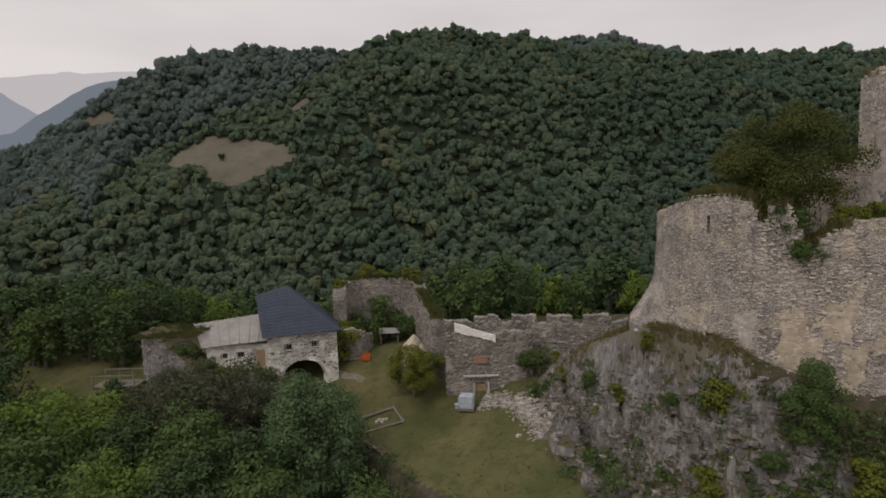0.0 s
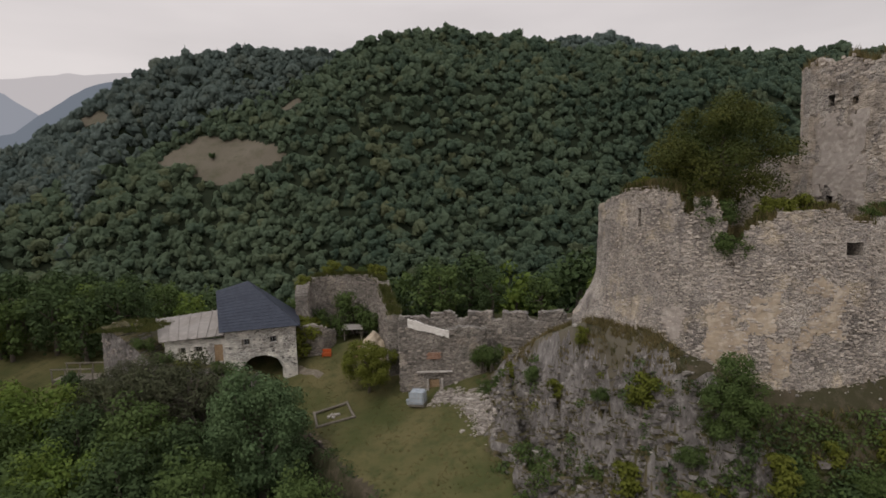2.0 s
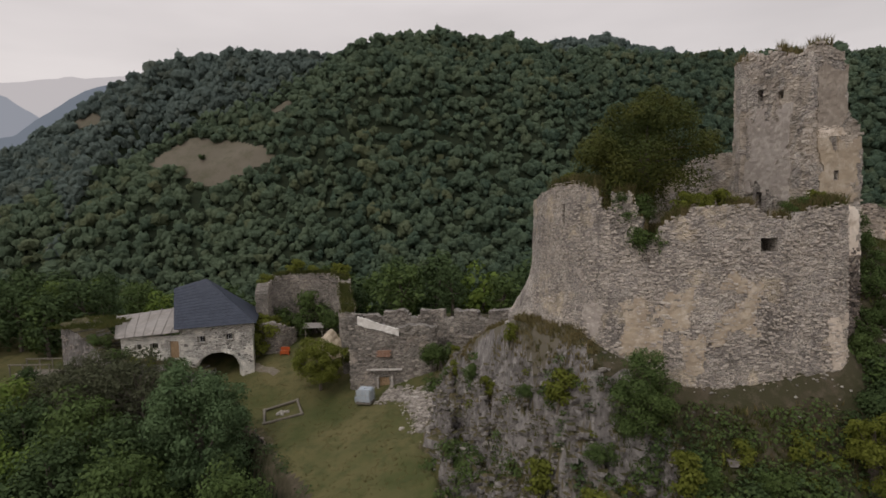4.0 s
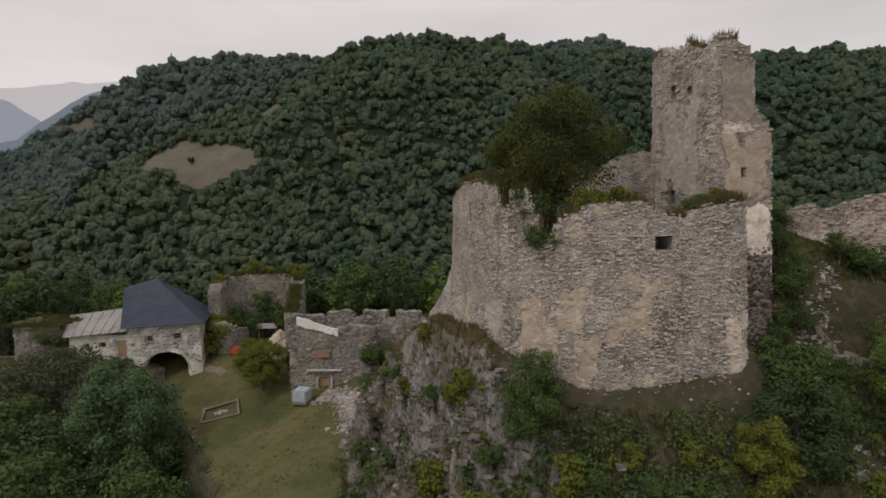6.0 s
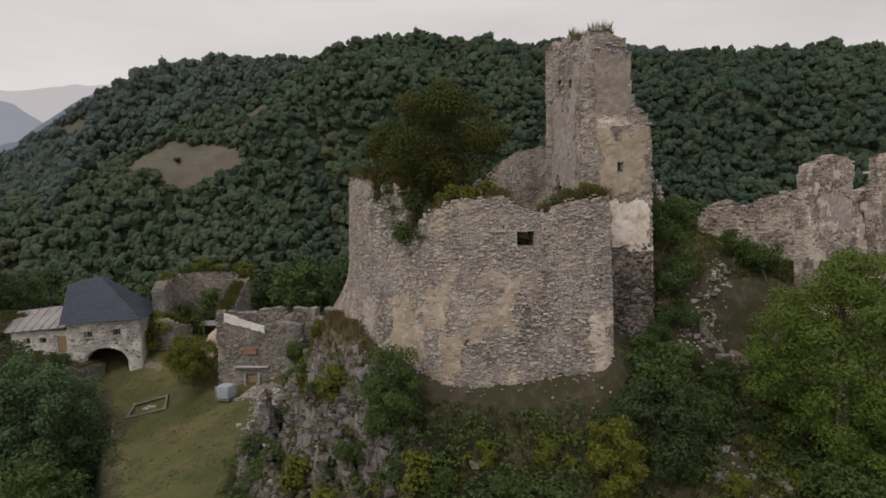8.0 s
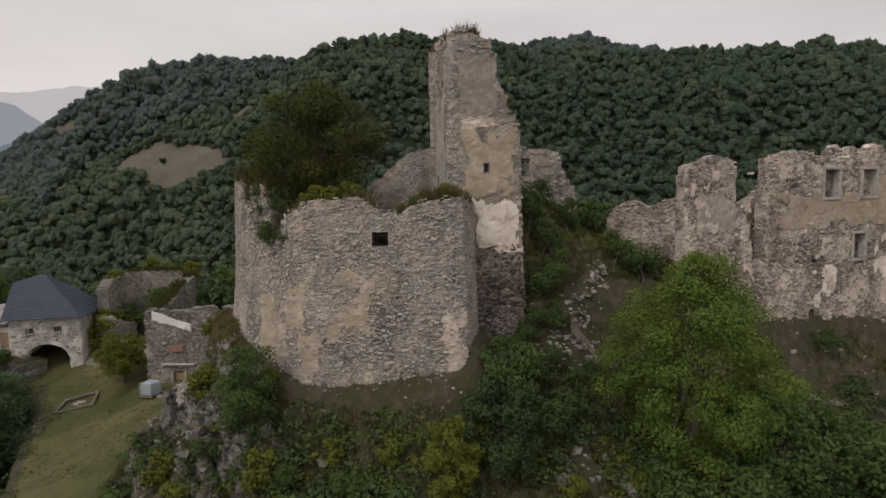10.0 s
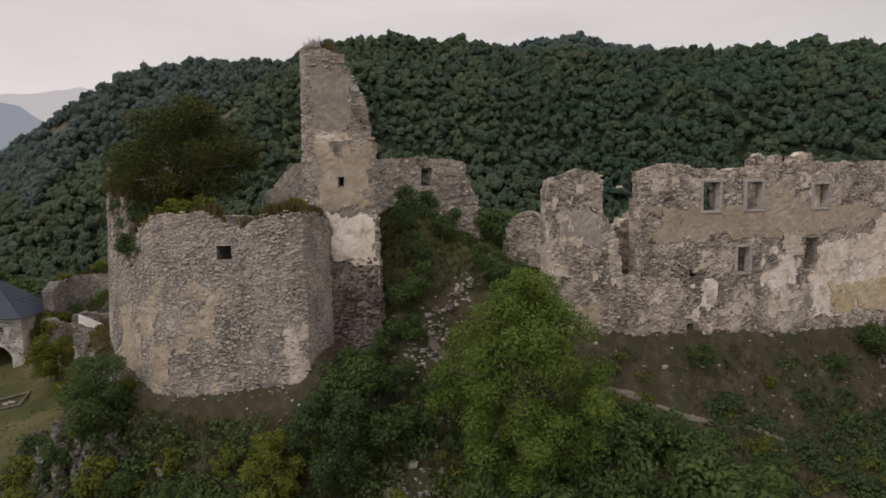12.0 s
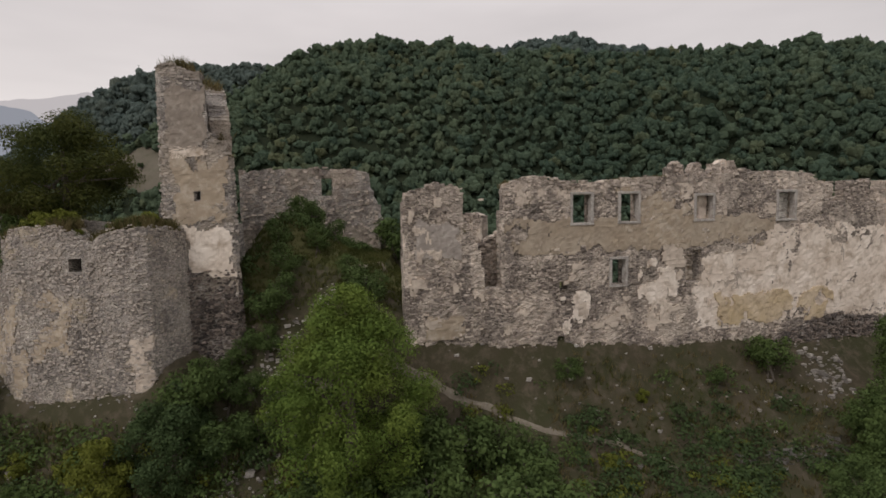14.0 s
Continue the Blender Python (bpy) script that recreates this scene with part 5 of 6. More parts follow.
scatter("tower_debris", "dark tumbled rubble at the tower foot", 60, strip([(28.6, 27.2), (30.4, 27.9), (31.8, 29.0)], 0.6), 0.07, STONE_DARK, 9)


def on_cliff(rng):
    while True:
        x, y = rng.uniform(6, 20), rng.uniform(22, 39)
        if float(cliffiness(np.array([x]), np.array([y]))[0]) > 0.35 + 0.4 * rng.random():
            return x, y


scatter("cliff_blocks", "fractured blocks of the cliff face", 2600, on_cliff, 0.125, CLIFF_ROCK, 8, 0.65, "rocks")


def trodden(name, label, pts, width):
    """A worn footpath lying on the ground."""
    P = [Vector(p) for p in pts]
    q = []
    for a, b in zip(P, P[1:]):
        n = max(2, int((b - a).length / 0.25))
        q += [a.lerp(b, k / n) for k in range(n)]
    q.append(P[-1])
    V, F = [], []
    for k, p in enumerate(q):
        d = (q[min(k + 1, len(q) - 1)] - q[max(k - 1, 0)]).normalized()
        nrm = Vector((-d.y, d.x))
        for s in (-1, -0.4, 0.4, 1):
            w = width * (1 + 0.4 * noise.noise(Vector((k * 0.3, s, 1.0))))
            c = p + nrm * (s * w) + nrm * (0.15 * noise.noise(Vector((k * 0.15, 3, 0))))
            V.append((c.x, c.y, ground_at(c.x, c.y) + (0.05 if abs(s) < 0.9 else -0.06)))
        if k:
            b = 4 * k
            F += [(b - 4 + j, b - 3 + j, b + 1 + j, b + j) for j in range(3)]
    return tagged(new(name, mesh_np(name, V, F, (DIRT,), None, True)), label, "path", kind="structure")


trodden("footpath", "worn earth footpath across the dry bank", [(32.2, 28.6), (34.8, 28.5), (37.7, 29.4), (39.4, 29.95), (42.2, 30.45), (45.2, 30.6), (49.1, 31.7), (51.8, 31.3)], 0.17)
trodden("upper_path", "trodden path over the upper terrace", [(34.6, 32.4), (35.2, 33.5), (36.2, 35.5), (37.6, 36.3)], 0.4)
trodden("court_track", "faint worn track in the court grass", [(-10.5, 46.4), (-8, 45.4), (-6.8, 44.6)], 0.5)

stair = thing("stone_stair", "crumbling stone steps climbing to the upper terrace", "steps", (33, 29.5, 9))
rng = random.Random(9)
for k in range(8):
    f = k / 7
    x, y = 32.1 + 1.8 * f + rng.uniform(-0.2, 0.2), 28.7 + 1.7 * f + rng.uniform(-0.1, 0.1)
    bm = bmesh.new()
    for s in range(3):
        add_box(bm, x - 33 + (s - 1) * 0.27 + rng.uniform(-0.09, 0.09), y - 29.5 + rng.uniform(-0.06, 0.06) - (s - 1) * 0.2, ground_at(x, y) - 9 + 0.02, 0.26, 0.17, 0.12, rng.uniform(-50, 10), 0.04, rng)
    part("step", bm, COURT_STONE, stair)


# ---- trees, shrubs, woods ----
def leaf_quads(rng, blobs, n, size, inner=0.22, flatten=0.85, wild=0.42):
    """Leaf sprays over and inside a set of clumps (x, y, z, r); returns vertices and triangles."""
    blobs = np.asarray(blobs, float)
    k = rng.choice(len(blobs), n, p=blobs[:, 3] ** 2 / np.sum(blobs[:, 3] ** 2))
    d = rng.normal(0, 1, (n, 3))
    d[:, 2] += 0.55
    d /= np.linalg.norm(d, axis=1)[:, None]
    r = blobs[k, 3] * np.where(rng.random(n) < inner, rng.uniform(0.3, 0.8, n), rng.uniform(0.8, 1.15, n) ** 1.3)
    c = blobs[k, :3] + d * r[:, None] * np.array([1, 1, flatten])
    nrm = d + rng.normal(0, wild, (n, 3))
    nrm[:, 2] += 0.25
    nrm /= np.linalg.norm(nrm, axis=1)[:, None]
    t = np.cross(nrm, rng.normal(0, 1, (n, 3)))
    t /= np.linalg.norm(t, axis=1)[:, None] + 1e-9
    b = np.cross(nrm, t)
    s = (size * rng.uniform(0.6, 1.4, n))[:, None]
    w = s * rng.uniform(0.45, 0.8, (n, 1))
    V = np.stack([c - t * s, c + b * w, c + t * s + nrm * s * 0.2, c - b * w], 1).reshape(-1, 3)
    q = np.arange(n)[:, None] * 4
    return V, np.concatenate([q + [0, 1, 2], q + [0, 2, 3]])


def clumps(rng, rx, rz, count, r0, cone=0.0):
    """Clump centres filling an uneven crown about the origin."""
    out = []
    bulge = rng.normal(0, 0.16, (4, 3))
    for _ in range(count):
        d = rng.normal(0, 1, 3)
        d /= np.linalg.norm(d)
        s = rng.uniform(0.5, 0.92) * (1 + float(np.sum(np.cos(bulge @ d * 14) * 0.03)))
        z = d[2] * s * rz
        taper = 1 - cone * (z / rz + 0.3) if z > -0.3 * rz else 1.0
        out.append((d[0] * s * rx * taper, d[1] * s * rx * taper, z, r0 * rng.uniform(0.7, 1.3)))
    out.append((0, 0, 0, min(rx, rz) * 0.5))
    return out


def tube(bm, a, b, ra, rb, seg=7):
    a, b = Vector(a), Vector(b)
    d = b - a
    m = Matrix.Translation((a + b) / 2) @ d.to_track_quat("Z", "Y").to_matrix().to_4x4()
    bmesh.ops.create_cone(bm, cap_ends=True, segments=seg, radius1=ra, radius2=rb, depth=d.length * 1.04, matrix=m)


def make_tree(name, label, cat, height, rx, rz, count, n, size, mat, seed, cone=0.0, clump=None, group="", stems=1, low=0.0):
    """A tree about its foot: tapered trunk with limbs, and a crown of leaf sprays in clumps."""
    rng = np.random.default_rng(seed)
    t = thing(name, label, cat, (0, 0, 0), group)
    cz = height - rz
    bl = [(x, y, z + cz, r) for x, y, z, r in clumps(rng, rx, rz, count, clump or rx * 0.34, cone)]
    V, F = leaf_quads(rng, bl, n, size)
    V[:, 2] = np.maximum(V[:, 2], low)
    part("crown", mesh_np("crown", V, F, (mat,)), mat, t)
    bm = bmesh.new()
    r = 0.035 * height
    for s in range(stems):
        o = Vector((rng.normal(0, 0.12) * stems, rng.normal(0, 0.12) * stems, -0.5))
        mid = Vector((rng.normal(0, 0.1), rng.normal(0, 0.1), cz * 0.6))
        topp = Vector((rng.normal(0, 0.3), rng.normal(0, 0.3), cz + rz * 0.4))
        tube(bm, o, mid, r, r * 0.75)
        tube(bm, mid, topp, r * 0.75, r * 0.25)
        for k in rng.choice(len(bl), min(7, len(bl)), replace=False):
            tube(bm, mid.lerp(topp, rng.uniform(0, 0.6)), Vector(bl[k][:3]), r * 0.35, r * 0.08, 5)
    part("trunk", bm, BARK, t)
    return t


def plant(t, x, y, turn=0.0, scale=1.0, z=None, first=False):
    m = pose(x, y, (ground_at(x, y) if z is None else z), 0, 0, turn)
    if first:
        t.matrix_basis = m @ Matrix.Diagonal((scale, scale, scale, 1))
        return t
    c = copy_thing(t, m)
    c.scale = (scale, scale, scale)
    return c


# single trees seen close by
big = make_tree("slope_tree", "tall bright green broadleaf tree on the slope", "tree", 9.9, 4.2, 5.0, 130, 68000, 0.054, LEAF_BRIGHT, 3, 0.42, 0.66, low=0.2)
plant(big, 36.9, 25.0, 20, 1.0, 3.3, True)
kt = make_tree("keep_tree", "broad olive-green tree growing on the keep's top", "tree", 7.7, 3.7, 3.4, 84, 54000, 0.058, LEAF_OLIVE, 4, 0.15, 0.78, low=0.6)
plant(kt, 19.05, 29.2, 0, 1.0, 13.9, True)
ct = make_tree("court_tree", "small round court tree with yellow-green leaves", "tree", 4.3, 2.8, 1.75, 52, 15000, 0.065, LEAF_YELLOW, 5, 0.1, 0.46)
plant(ct, -2.3, 41.9, 0, 1.0, None, True)
lt = make_tree("ditch_tree", "dense blue-green tree rising from the ditch", "tree", 11.5, 3.6, 4.0, 110, 30000, 0.08, LEAF_BLUE, 6, 0.25, 0.66)
plant(lt, -8.4, 34.0, 0, 1.2, -7.6, True)
kb = make_tree("keep_bush", "dark green bush against the keep's foot", "bush", 4.6, 1.5, 2.3, 44, 15000, 0.052, LEAF_MID, 7, 0.3, 0.4, stems=2)
plant(kb, 17.4, 24.2, 0, 1.0, 4.6, True)
yb = make_tree("yellow_bush", "yellow-green bush on the slope below the keep", "bush", 4.6, 1.5, 2.1, 46, 13000, 0.055, LEAF_YELLOW, 8, 0.35, 0.34, stems=3)
plant(yb, 26.6, 22.6, 0, 1.0, 2.3, True)
gbsh = make_tree("green_bush", "dark green spreading bush beside the keep", "bush", 5.2, 2.5, 2.5, 70, 21000, 0.06, LEAF_DARK, 9, 0.2, 0.46, stems=3)
plant(gbsh, 28.8, 24.3, 0, 1.0, 3.0, True)
sb = make_tree("bank_bush", "leafy green bush on the bank", "bush", 2.4, 1.5, 1.2, 30, 3200, 0.08, LEAF_MID, 10, 0.1, 0.45, stems=3)
plant(sb, 43.0, 28.6, 0, 1.0, None, True)
for x, y, s, a in ((41.2, 27.4, 1.35, 40), (44.6, 27.0, 1.0, 90), (40.4, 25.0, 1.2, 140), (44.8, 24.0, 1.5, 10), (36.0, 23.2, 1.0, 15), (37.6, 23.0, 1.15, 100), (38.6, 24.0, 0.9, 190), (39.5, 28.2, 0.9, 60), (46.4, 32.9, 0.55, 200), (58.3, 38.0, 0.95, 20), (55.0, 36.3, 0.4, 70), (31.8, 26.2, 0.8, 33), (30.6, 25.2, 0.9, 77), (28.9, 25.5, 1.1, 140), (32.6, 27.4, 0.6, 210),
                   (31.0, 29.2, 0.7, 120), (36.0, 30.4, 0.75, 10), (12.6, 28.6, 0.45, 50), (9.8, 34.6, 0.5, 80), (15.4, 24.0, 0.5, 20), (7.2, 38.6, 0.7, 160), (22.4, 22.4, 0.5, 0), (19.6, 22.8, 0.55, 90)):
    plant(sb, x, y, a, s)
ivy = make_tree("mound_shrub", "dark leafy shrub on the mound behind the tower", "bush", 2.8, 1.6, 1.4, 30, 3200, 0.08, LEAF_MID, 11, 0.1, 0.5, stems=3)
plant(ivy, 31.2, 30.6, 0, 0.6, None, True)
for x, y, s, a in ((29.0, 26.5, 0.6, 15), (30.0, 26.9, 0.65, 75), (31.0, 27.3, 0.6, 190), (30.2, 28.2, 0.55, 220), (31.3, 28.4, 0.5, 300), (29.6, 27.6, 0.5, 110), (30.4, 31.6, 0.55, 40), (32.4, 32.4, 0.5, 70), (31.2, 34.6, 0.55, 130), (32.7, 34.6, 0.5, 200), (29.9, 36.2, 0.8, 30), (34.9, 39.6, 1.1, 60), (36.2, 40.8, 1.3, 90), (31.6, 29.6, 0.6, 250), (34.9, 31.0, 0.6, 20)):
    plant(ivy, x, y, a, s)
yl = make_tree("young_bush", "low yellow-green bush among the rocks", "bush", 1.7, 0.9, 0.85, 14, 1500, 0.09, LEAF_YELLOW, 12, 0.1, 0.36, stems=2)
plant(yl, 14.0, 26.4, 0, 0.9, None, True)
for x, y, s, a in ((12.0, 30.6, 0.55, 30), (18.6, 22.4, 0.9, 70), (21.5, 23.4, 0.6, 100), (24.0, 23.4, 0.6, 10), (12.6, 24.6, 0.9, 60), (10.6, 31.6, 0.6, 140), (-9.0, 47.6, 1.6, 0), (-9.4, 49.4, 1.5, 30), (8.6, 37.4, 0.7, 20), (14.6, 22.2, 0.8, 44),
                   (17.9, 25.2, 0.5, 9), (34.6, 24.0, 0.5, 3), (31.6, 23.0, 0.6, 0), (50.5, 34.0, 0.4, 20), (48.4, 30.0, 0.45, 70)):
    plant(yl, x, y, a, s)
for x, y, z, s, a, src in ((-7.5, 53.4, 8.7, 1.0, 10, yl), (-2.6, 52.9, 8.2, 1.0, 70, yl), (-9.7, 50.8, 7.8, 0.9, 50, yl), (20.0, 26.4, 14.8, 0.7, 0, yl), (20.9, 26.3, 14.9, 0.6, 50, yl), (21.9, 26.4, 14.8, 0.75, 110, yl), (15.7, 28.8, 16.0, 0.6, 30, yl), (15.3, 29.9, 16.0, 0.7, 160, yl), (26.3, 26.5, 14.9, 0.6, 20, yl), (25.2, 26.4, 14.6, 0.5, 99, sb), (18.15, 26.2, 13.1, 0.6, 0, sb), (17.2, 26.9, 15.4, 0.35, 40, sb), (16.4, 28.0, 15.4, 0.5, 10, sb), (22.8, 26.0, 14.6, 0.35, 70, yl), (17.9, 27.4, 14.2, 0.8, 90, sb), (-6.0, 53.6, 8.2, 0.9, 0, yl), (-3.4, 53.6, 8.6, 0.8, 60, yl), (-8.0, 53.0, 8.4, 0.7, 20, yl), (-4.6, 53.9, 8.5, 0.6, 90, sb), (-7.2, 51.2, 3.2, 1.3, 0, sb), (-3.0, 51.4, 3.2, 1.2, 40, sb), (-5.6, 52.4, 3.4, 1.4, 80, ivy), (-8.4, 50.2, 3.2, 1.1, 15, yl), (-9.2, 48.3, 4.4, 0.9, 70, yl), (-23.4, 45.4, 5.4, 0.5, 0, yl), (-21.2, 43.4, 4.3, 0.6, 30, sb), (-19.2, 42.6, 3.3, 0.6, 60, sb), (-16.6, 42.7, 2.8, 0.55, 90, yl), (-14.4, 42.6, 2.4, 0.6, 10, sb), (-17.8, 42.2, 2.6, 0.7, 44, yl), (6.8, 41.4, 3.0, 0.7, 0, sb), (7.4, 40.6, 3.4, 0.8, 30, sb), (8.6, 39.6, 4.2, 0.5, 60, yl)):
    plant(src, x, y, a, s, z)
grey = make_tree("bare_thicket", "grey-brown half-bare thicket below the lean-to", "bush", 5.5, 2.6, 2.5, 60, 7500, 0.065, LEAF_GREY, 13, 0.2, 0.46, stems=4)
plant(grey, -15.5, 38.6, 0, 1.5, -2.6, True)
for x, y, s, a, z in ((-19.0, 39.2, 1.4, 60, -2.4), (-12.4, 38.2, 0.85, 120, -3.0), (-22.5, 40.2, 1.1, 20, -2.0), (-15.6, 41.0, 0.75, 80, -0.6), (-18.6, 41.2, 0.7, 140, -0.2), (-21.6, 41.6, 0.6, 200, 1.0)):
    plant(grey, x, y, a, s, z)

# trees of the ditch and of the valley side behind the castle
kinds = [make_tree("ditch_broadleaf", "mid-green broadleaf tree in the ditch", "tree", 9.0, 2.9, 3.3, 80, 8000, 0.105, LEAF_MID, 20, 0.2, 0.75, "trees in the ditch"),
         make_tree("ditch_broadleaf", "dark green broadleaf tree in the ditch", "tree", 8.4, 2.8, 3.0, 80, 8000, 0.105, LEAF_DARK, 21, 0.2, 0.75, "trees in the ditch"),
         make_tree("ditch_broadleaf", "yellow-green broadleaf tree in the ditch", "tree", 8.6, 2.9, 3.0, 80, 8000, 0.105, LEAF_BRIGHT, 22, 0.15, 0.75, "trees in the ditch")]
spots = [(-4.2, 28.2, 0, 0.8), (-12.6, 33.2, 1, 1.0), (-17.0, 34.6, 0, 1.05), (-21.6, 35.6, 1, 1.0), (-26.4, 37.4, 2, 1.1), (-30.8, 37.6, 2, 1.05), (-35.2, 39.6, 1, 1.1), (-15.0, 29.6, 1, 1.0), (-10.4, 28.4, 0, 0.95), (-6.4, 24.6, 1, 0.9), (-20.4, 31.0, 2, 0.95),
         (-25.6, 32.6, 0, 1.05), (-30.6, 33.2, 1, 1.1), (-13.4, 24.2, 2, 0.9), (-19.4, 26.0, 0, 1.0), (-1.0, 24.6, 1, 0.72), (-39.4, 36.0, 0, 1.1), (-35.8, 33.4, 2, 1.0), (-25.0, 28.0, 1, 1.0), (-30.0, 28.4, 0, 1.0)]
used = set()
for x, y, k, s in spots:
    plant(kinds[k], x, y, (x * 53) % 360, s * 1.25, None, k not in used)
    used.add(k)
rim = [make_tree("valley_tree", "dark broadleaf tree on the valley side", "tree", 9.5, 3.4, 4.6, 50, 1500, 0.26, LEAF_DARK, 30, 0.15, 0.95, "valley trees"),
       make_tree("valley_tree", "green broadleaf tree on the valley side", "tree", 9.0, 3.2, 4.4, 46, 1500, 0.26, LEAF_MID, 31, 0.1, 0.9, "valley trees"),
       make_tree("valley_tree", "light green broadleaf tree on the valley side", "tree", 8.4, 3.0, 4.1, 44, 1500, 0.26, LEAF_BRIGHT, 32, 0.1, 0.85, "valley trees")]
rng = np.random.default_rng(77)
used, placed = set(), []
for _ in range(4000):
    x, y = rng.uniform(-66, 74), rng.uniform(44, 69)
    brow = float(np.interp(x, (-75, -36, -28, -24, -10, 0, 2, 22, 30, 50, 65), (46, 48, 48, 49.5, 56, 56, 48, 47, 48, 48, 51)))
    if y < brow or (50 < x < 66 and y < 53) or any((x - a) ** 2 + (y - b) ** 2 < 19 for a, b in placed):
        continue
    placed.append((x, y))
    k = int(rng.choice(3, p=(0.5, 0.36, 0.14)))
    s = rng.uniform(0.72, 1.0)
    gz = ground_at(x, y)
    top = np.interp(x, (-60, -30, -20, -8, 0, 6, 20, 28, 40, 80), (8.5, 8.4, 6.4, 6.6, 9, 10.2, 10.2, 9.5, 8, 7)) + rng.normal(0, 0.7) - 0.16 * max(0, y - 60)
    s = float(np.clip((top - gz) / 9.0, 0.55, 1.6))
    plant(rim[k], x, y, rng.uniform(0, 360), s, None, k not in used)
    used.add(k)
    if len(placed) > 105:
        break
for x, y, s, k in ((-29.0, 47.4, 0.66, 0), (-32.4, 48.4, 0.72, 0), (-36.0, 47.6, 0.7, 1), (-39.6, 48.6, 0.74, 0), (-43.4, 47.4, 0.72, 0), (-47.0, 48.6, 0.74, 1), (-30.6, 50.8, 0.74, 1), (-34.2, 51.4, 0.8, 0), (-38.2, 51.8, 0.78, 0), (-42.2, 51.2, 0.8, 1),
                   (-37.6, 42.4, 0.4, 0), (-41.0, 43.2, 0.45, 0), (-27.4, 50.2, 0.7, 0), (-26.4, 41.9, 0.3, 0)):
    plant(rim[k], x, y, x * 71 % 360, s)
rt = make_tree("rim_tree", "leafy dark green tree at the end of the palace bank", "tree", 8.0, 2.6, 3.4, 70, 12000, 0.085, LEAF_MID, 33, 0.25, 0.55)
plant(rt, 62.2, 33.2, 0, 0.85, 1.0, True)
for x, y, s, a in ((60.6, 29.4, 0.75, 40), (65.5, 37.2, 0.9, 100), (57.6, 27.0, 0.6, 80), (67.5, 33.0, 1.0, 10), (63.5, 26.5, 0.8, 200)):
    plant(rt, x, y, a, s)

# the wooded hillsides opposite, joined into one object
def woods_mat(name, dark, light, warm):
    """Tree crowns, each of its own tone, with leafy mottling and here and there a yellowing one."""
    m, nt, b = material(name, 0.8)
    b.inputs["Specular IOR Level"].default_value = 0.1
    at, aw = nt.nodes.new("ShaderNodeAttribute"), nt.nodes.new("ShaderNodeAttribute")
    at.attribute_name, aw.attribute_name = "tone", "warmth"
    col = mixed(nt, at.outputs["Fac"], dark, light)
    col = mixed(nt, mapped(nt, aw.outputs["Fac"], 0.72, 1.0, 0.0, 0.8), col, warm)
    p = coords(nt)
    fine, mid = noise_tex(nt, p, 5.5, 4.0, 0.7), noise_tex(nt, p, 1.9, 4.0, 0.65)
    col = mixed(nt, mapped(nt, fine, 0.45, 0.7, 0.0, 0.6), col, tuple(c * 0.55 for c in dark))
    col = mixed(nt, mapped(nt, mid, 0.5, 0.68, 0.0, 0.5), col, tuple(c * 1.25 for c in light))
    nt.links.new(col, b.inputs["Base Color"])
    bumped(nt, b, fine, 1.0, 0.3)
    tr, ms = nt.nodes.new("ShaderNodeBsdfTranslucent"), nt.nodes.new("ShaderNodeMixShader")
    nt.links.new(col, tr.inputs[0])
    ms.inputs[0].default_value = 0.25
    nt.links.new(b.outputs[0], ms.inputs[1])
    nt.links.new(tr.outputs[0], ms.inputs[2])
    nt.links.new(ms.outputs[0], nt.nodes["Material Output"].inputs[0])
    return m


# distance haze is put into these colours: a little near, paler and bluer rear
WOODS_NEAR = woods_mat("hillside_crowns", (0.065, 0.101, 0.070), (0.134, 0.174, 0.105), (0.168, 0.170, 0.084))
WOODS_REAR_HAZED = woods_mat("rear_hill_crowns_hazed", (0.094, 0.126, 0.116), (0.148, 0.184, 0.160), (0.165, 0.180, 0.135))
rng = np.random.default_rng(5)
gx_, gy_ = np.meshgrid(np.arange(-150, 190, 1.55), np.arange(71, 172, 1.18))
gx_[1::2] += 0.78
xs, ys = gx_.ravel() + rng.uniform(-0.75, 0.75, gx_.size), gy_.ravel() + rng.uniform(-0.6, 0.6, gx_.size)
# the steep rear slope is stocked as thickly as the rest
xs, ys = np.concatenate([xs, xs[xs < -5] + 0.7]), np.concatenate([ys, ys[xs < -5] + 0.55])
extra = np.arange(len(xs)) >= gx_.size
h1, h2, h3 = main_hill(xs, ys), rear_hill(xs, ys), last_hill(xs, ys)
hm = np.maximum(np.maximum(h1, h2), h3)
e1, e2, e3 = (height_of(c, xs, ys)[0] for c in (MAIN_CREST, REAR_CREST, LAST_CREST))
front = ((h1 >= hm) & (ys < e1 + 3)) | ((h2 >= hm) & (ys < e2 + 3)) | ((h3 >= hm) & (ys < e3 + 3))
ok = front & (~extra | (h2 >= hm)) & (xs > -6 - ys * 0.9) & (xs < 52 + ys * 0.6) & (hm > -4)
for poly in MEADOWS:
    ok &= ~in_poly(list(poly), xs + 1.0 * fbm(xs / 4, ys / 4, 0, 2, 3), ys + 0.3)
for poly in MEADOWS[1:]:
    ok &= ~in_poly(list(poly), xs, ys + 1.5)
ok &= ~((xs > 29) & (xs < 41) & (ys > 137.5) & (ys < 147))
xs, ys, rear = xs[ok], ys[ok], ((h2 >= hm) | (h3 >= hm))[ok]
nt_ = len(xs)
zs = relief(xs, ys)
size = np.exp(rng.normal(0.0, 0.2, nt_)) * 1.4 * (1 + 0.25 * fbm(xs / 9, ys / 9, 0, 2, 44))
size *= np.where(rng.random(nt_) < 0.12, 0.6, 1.0)
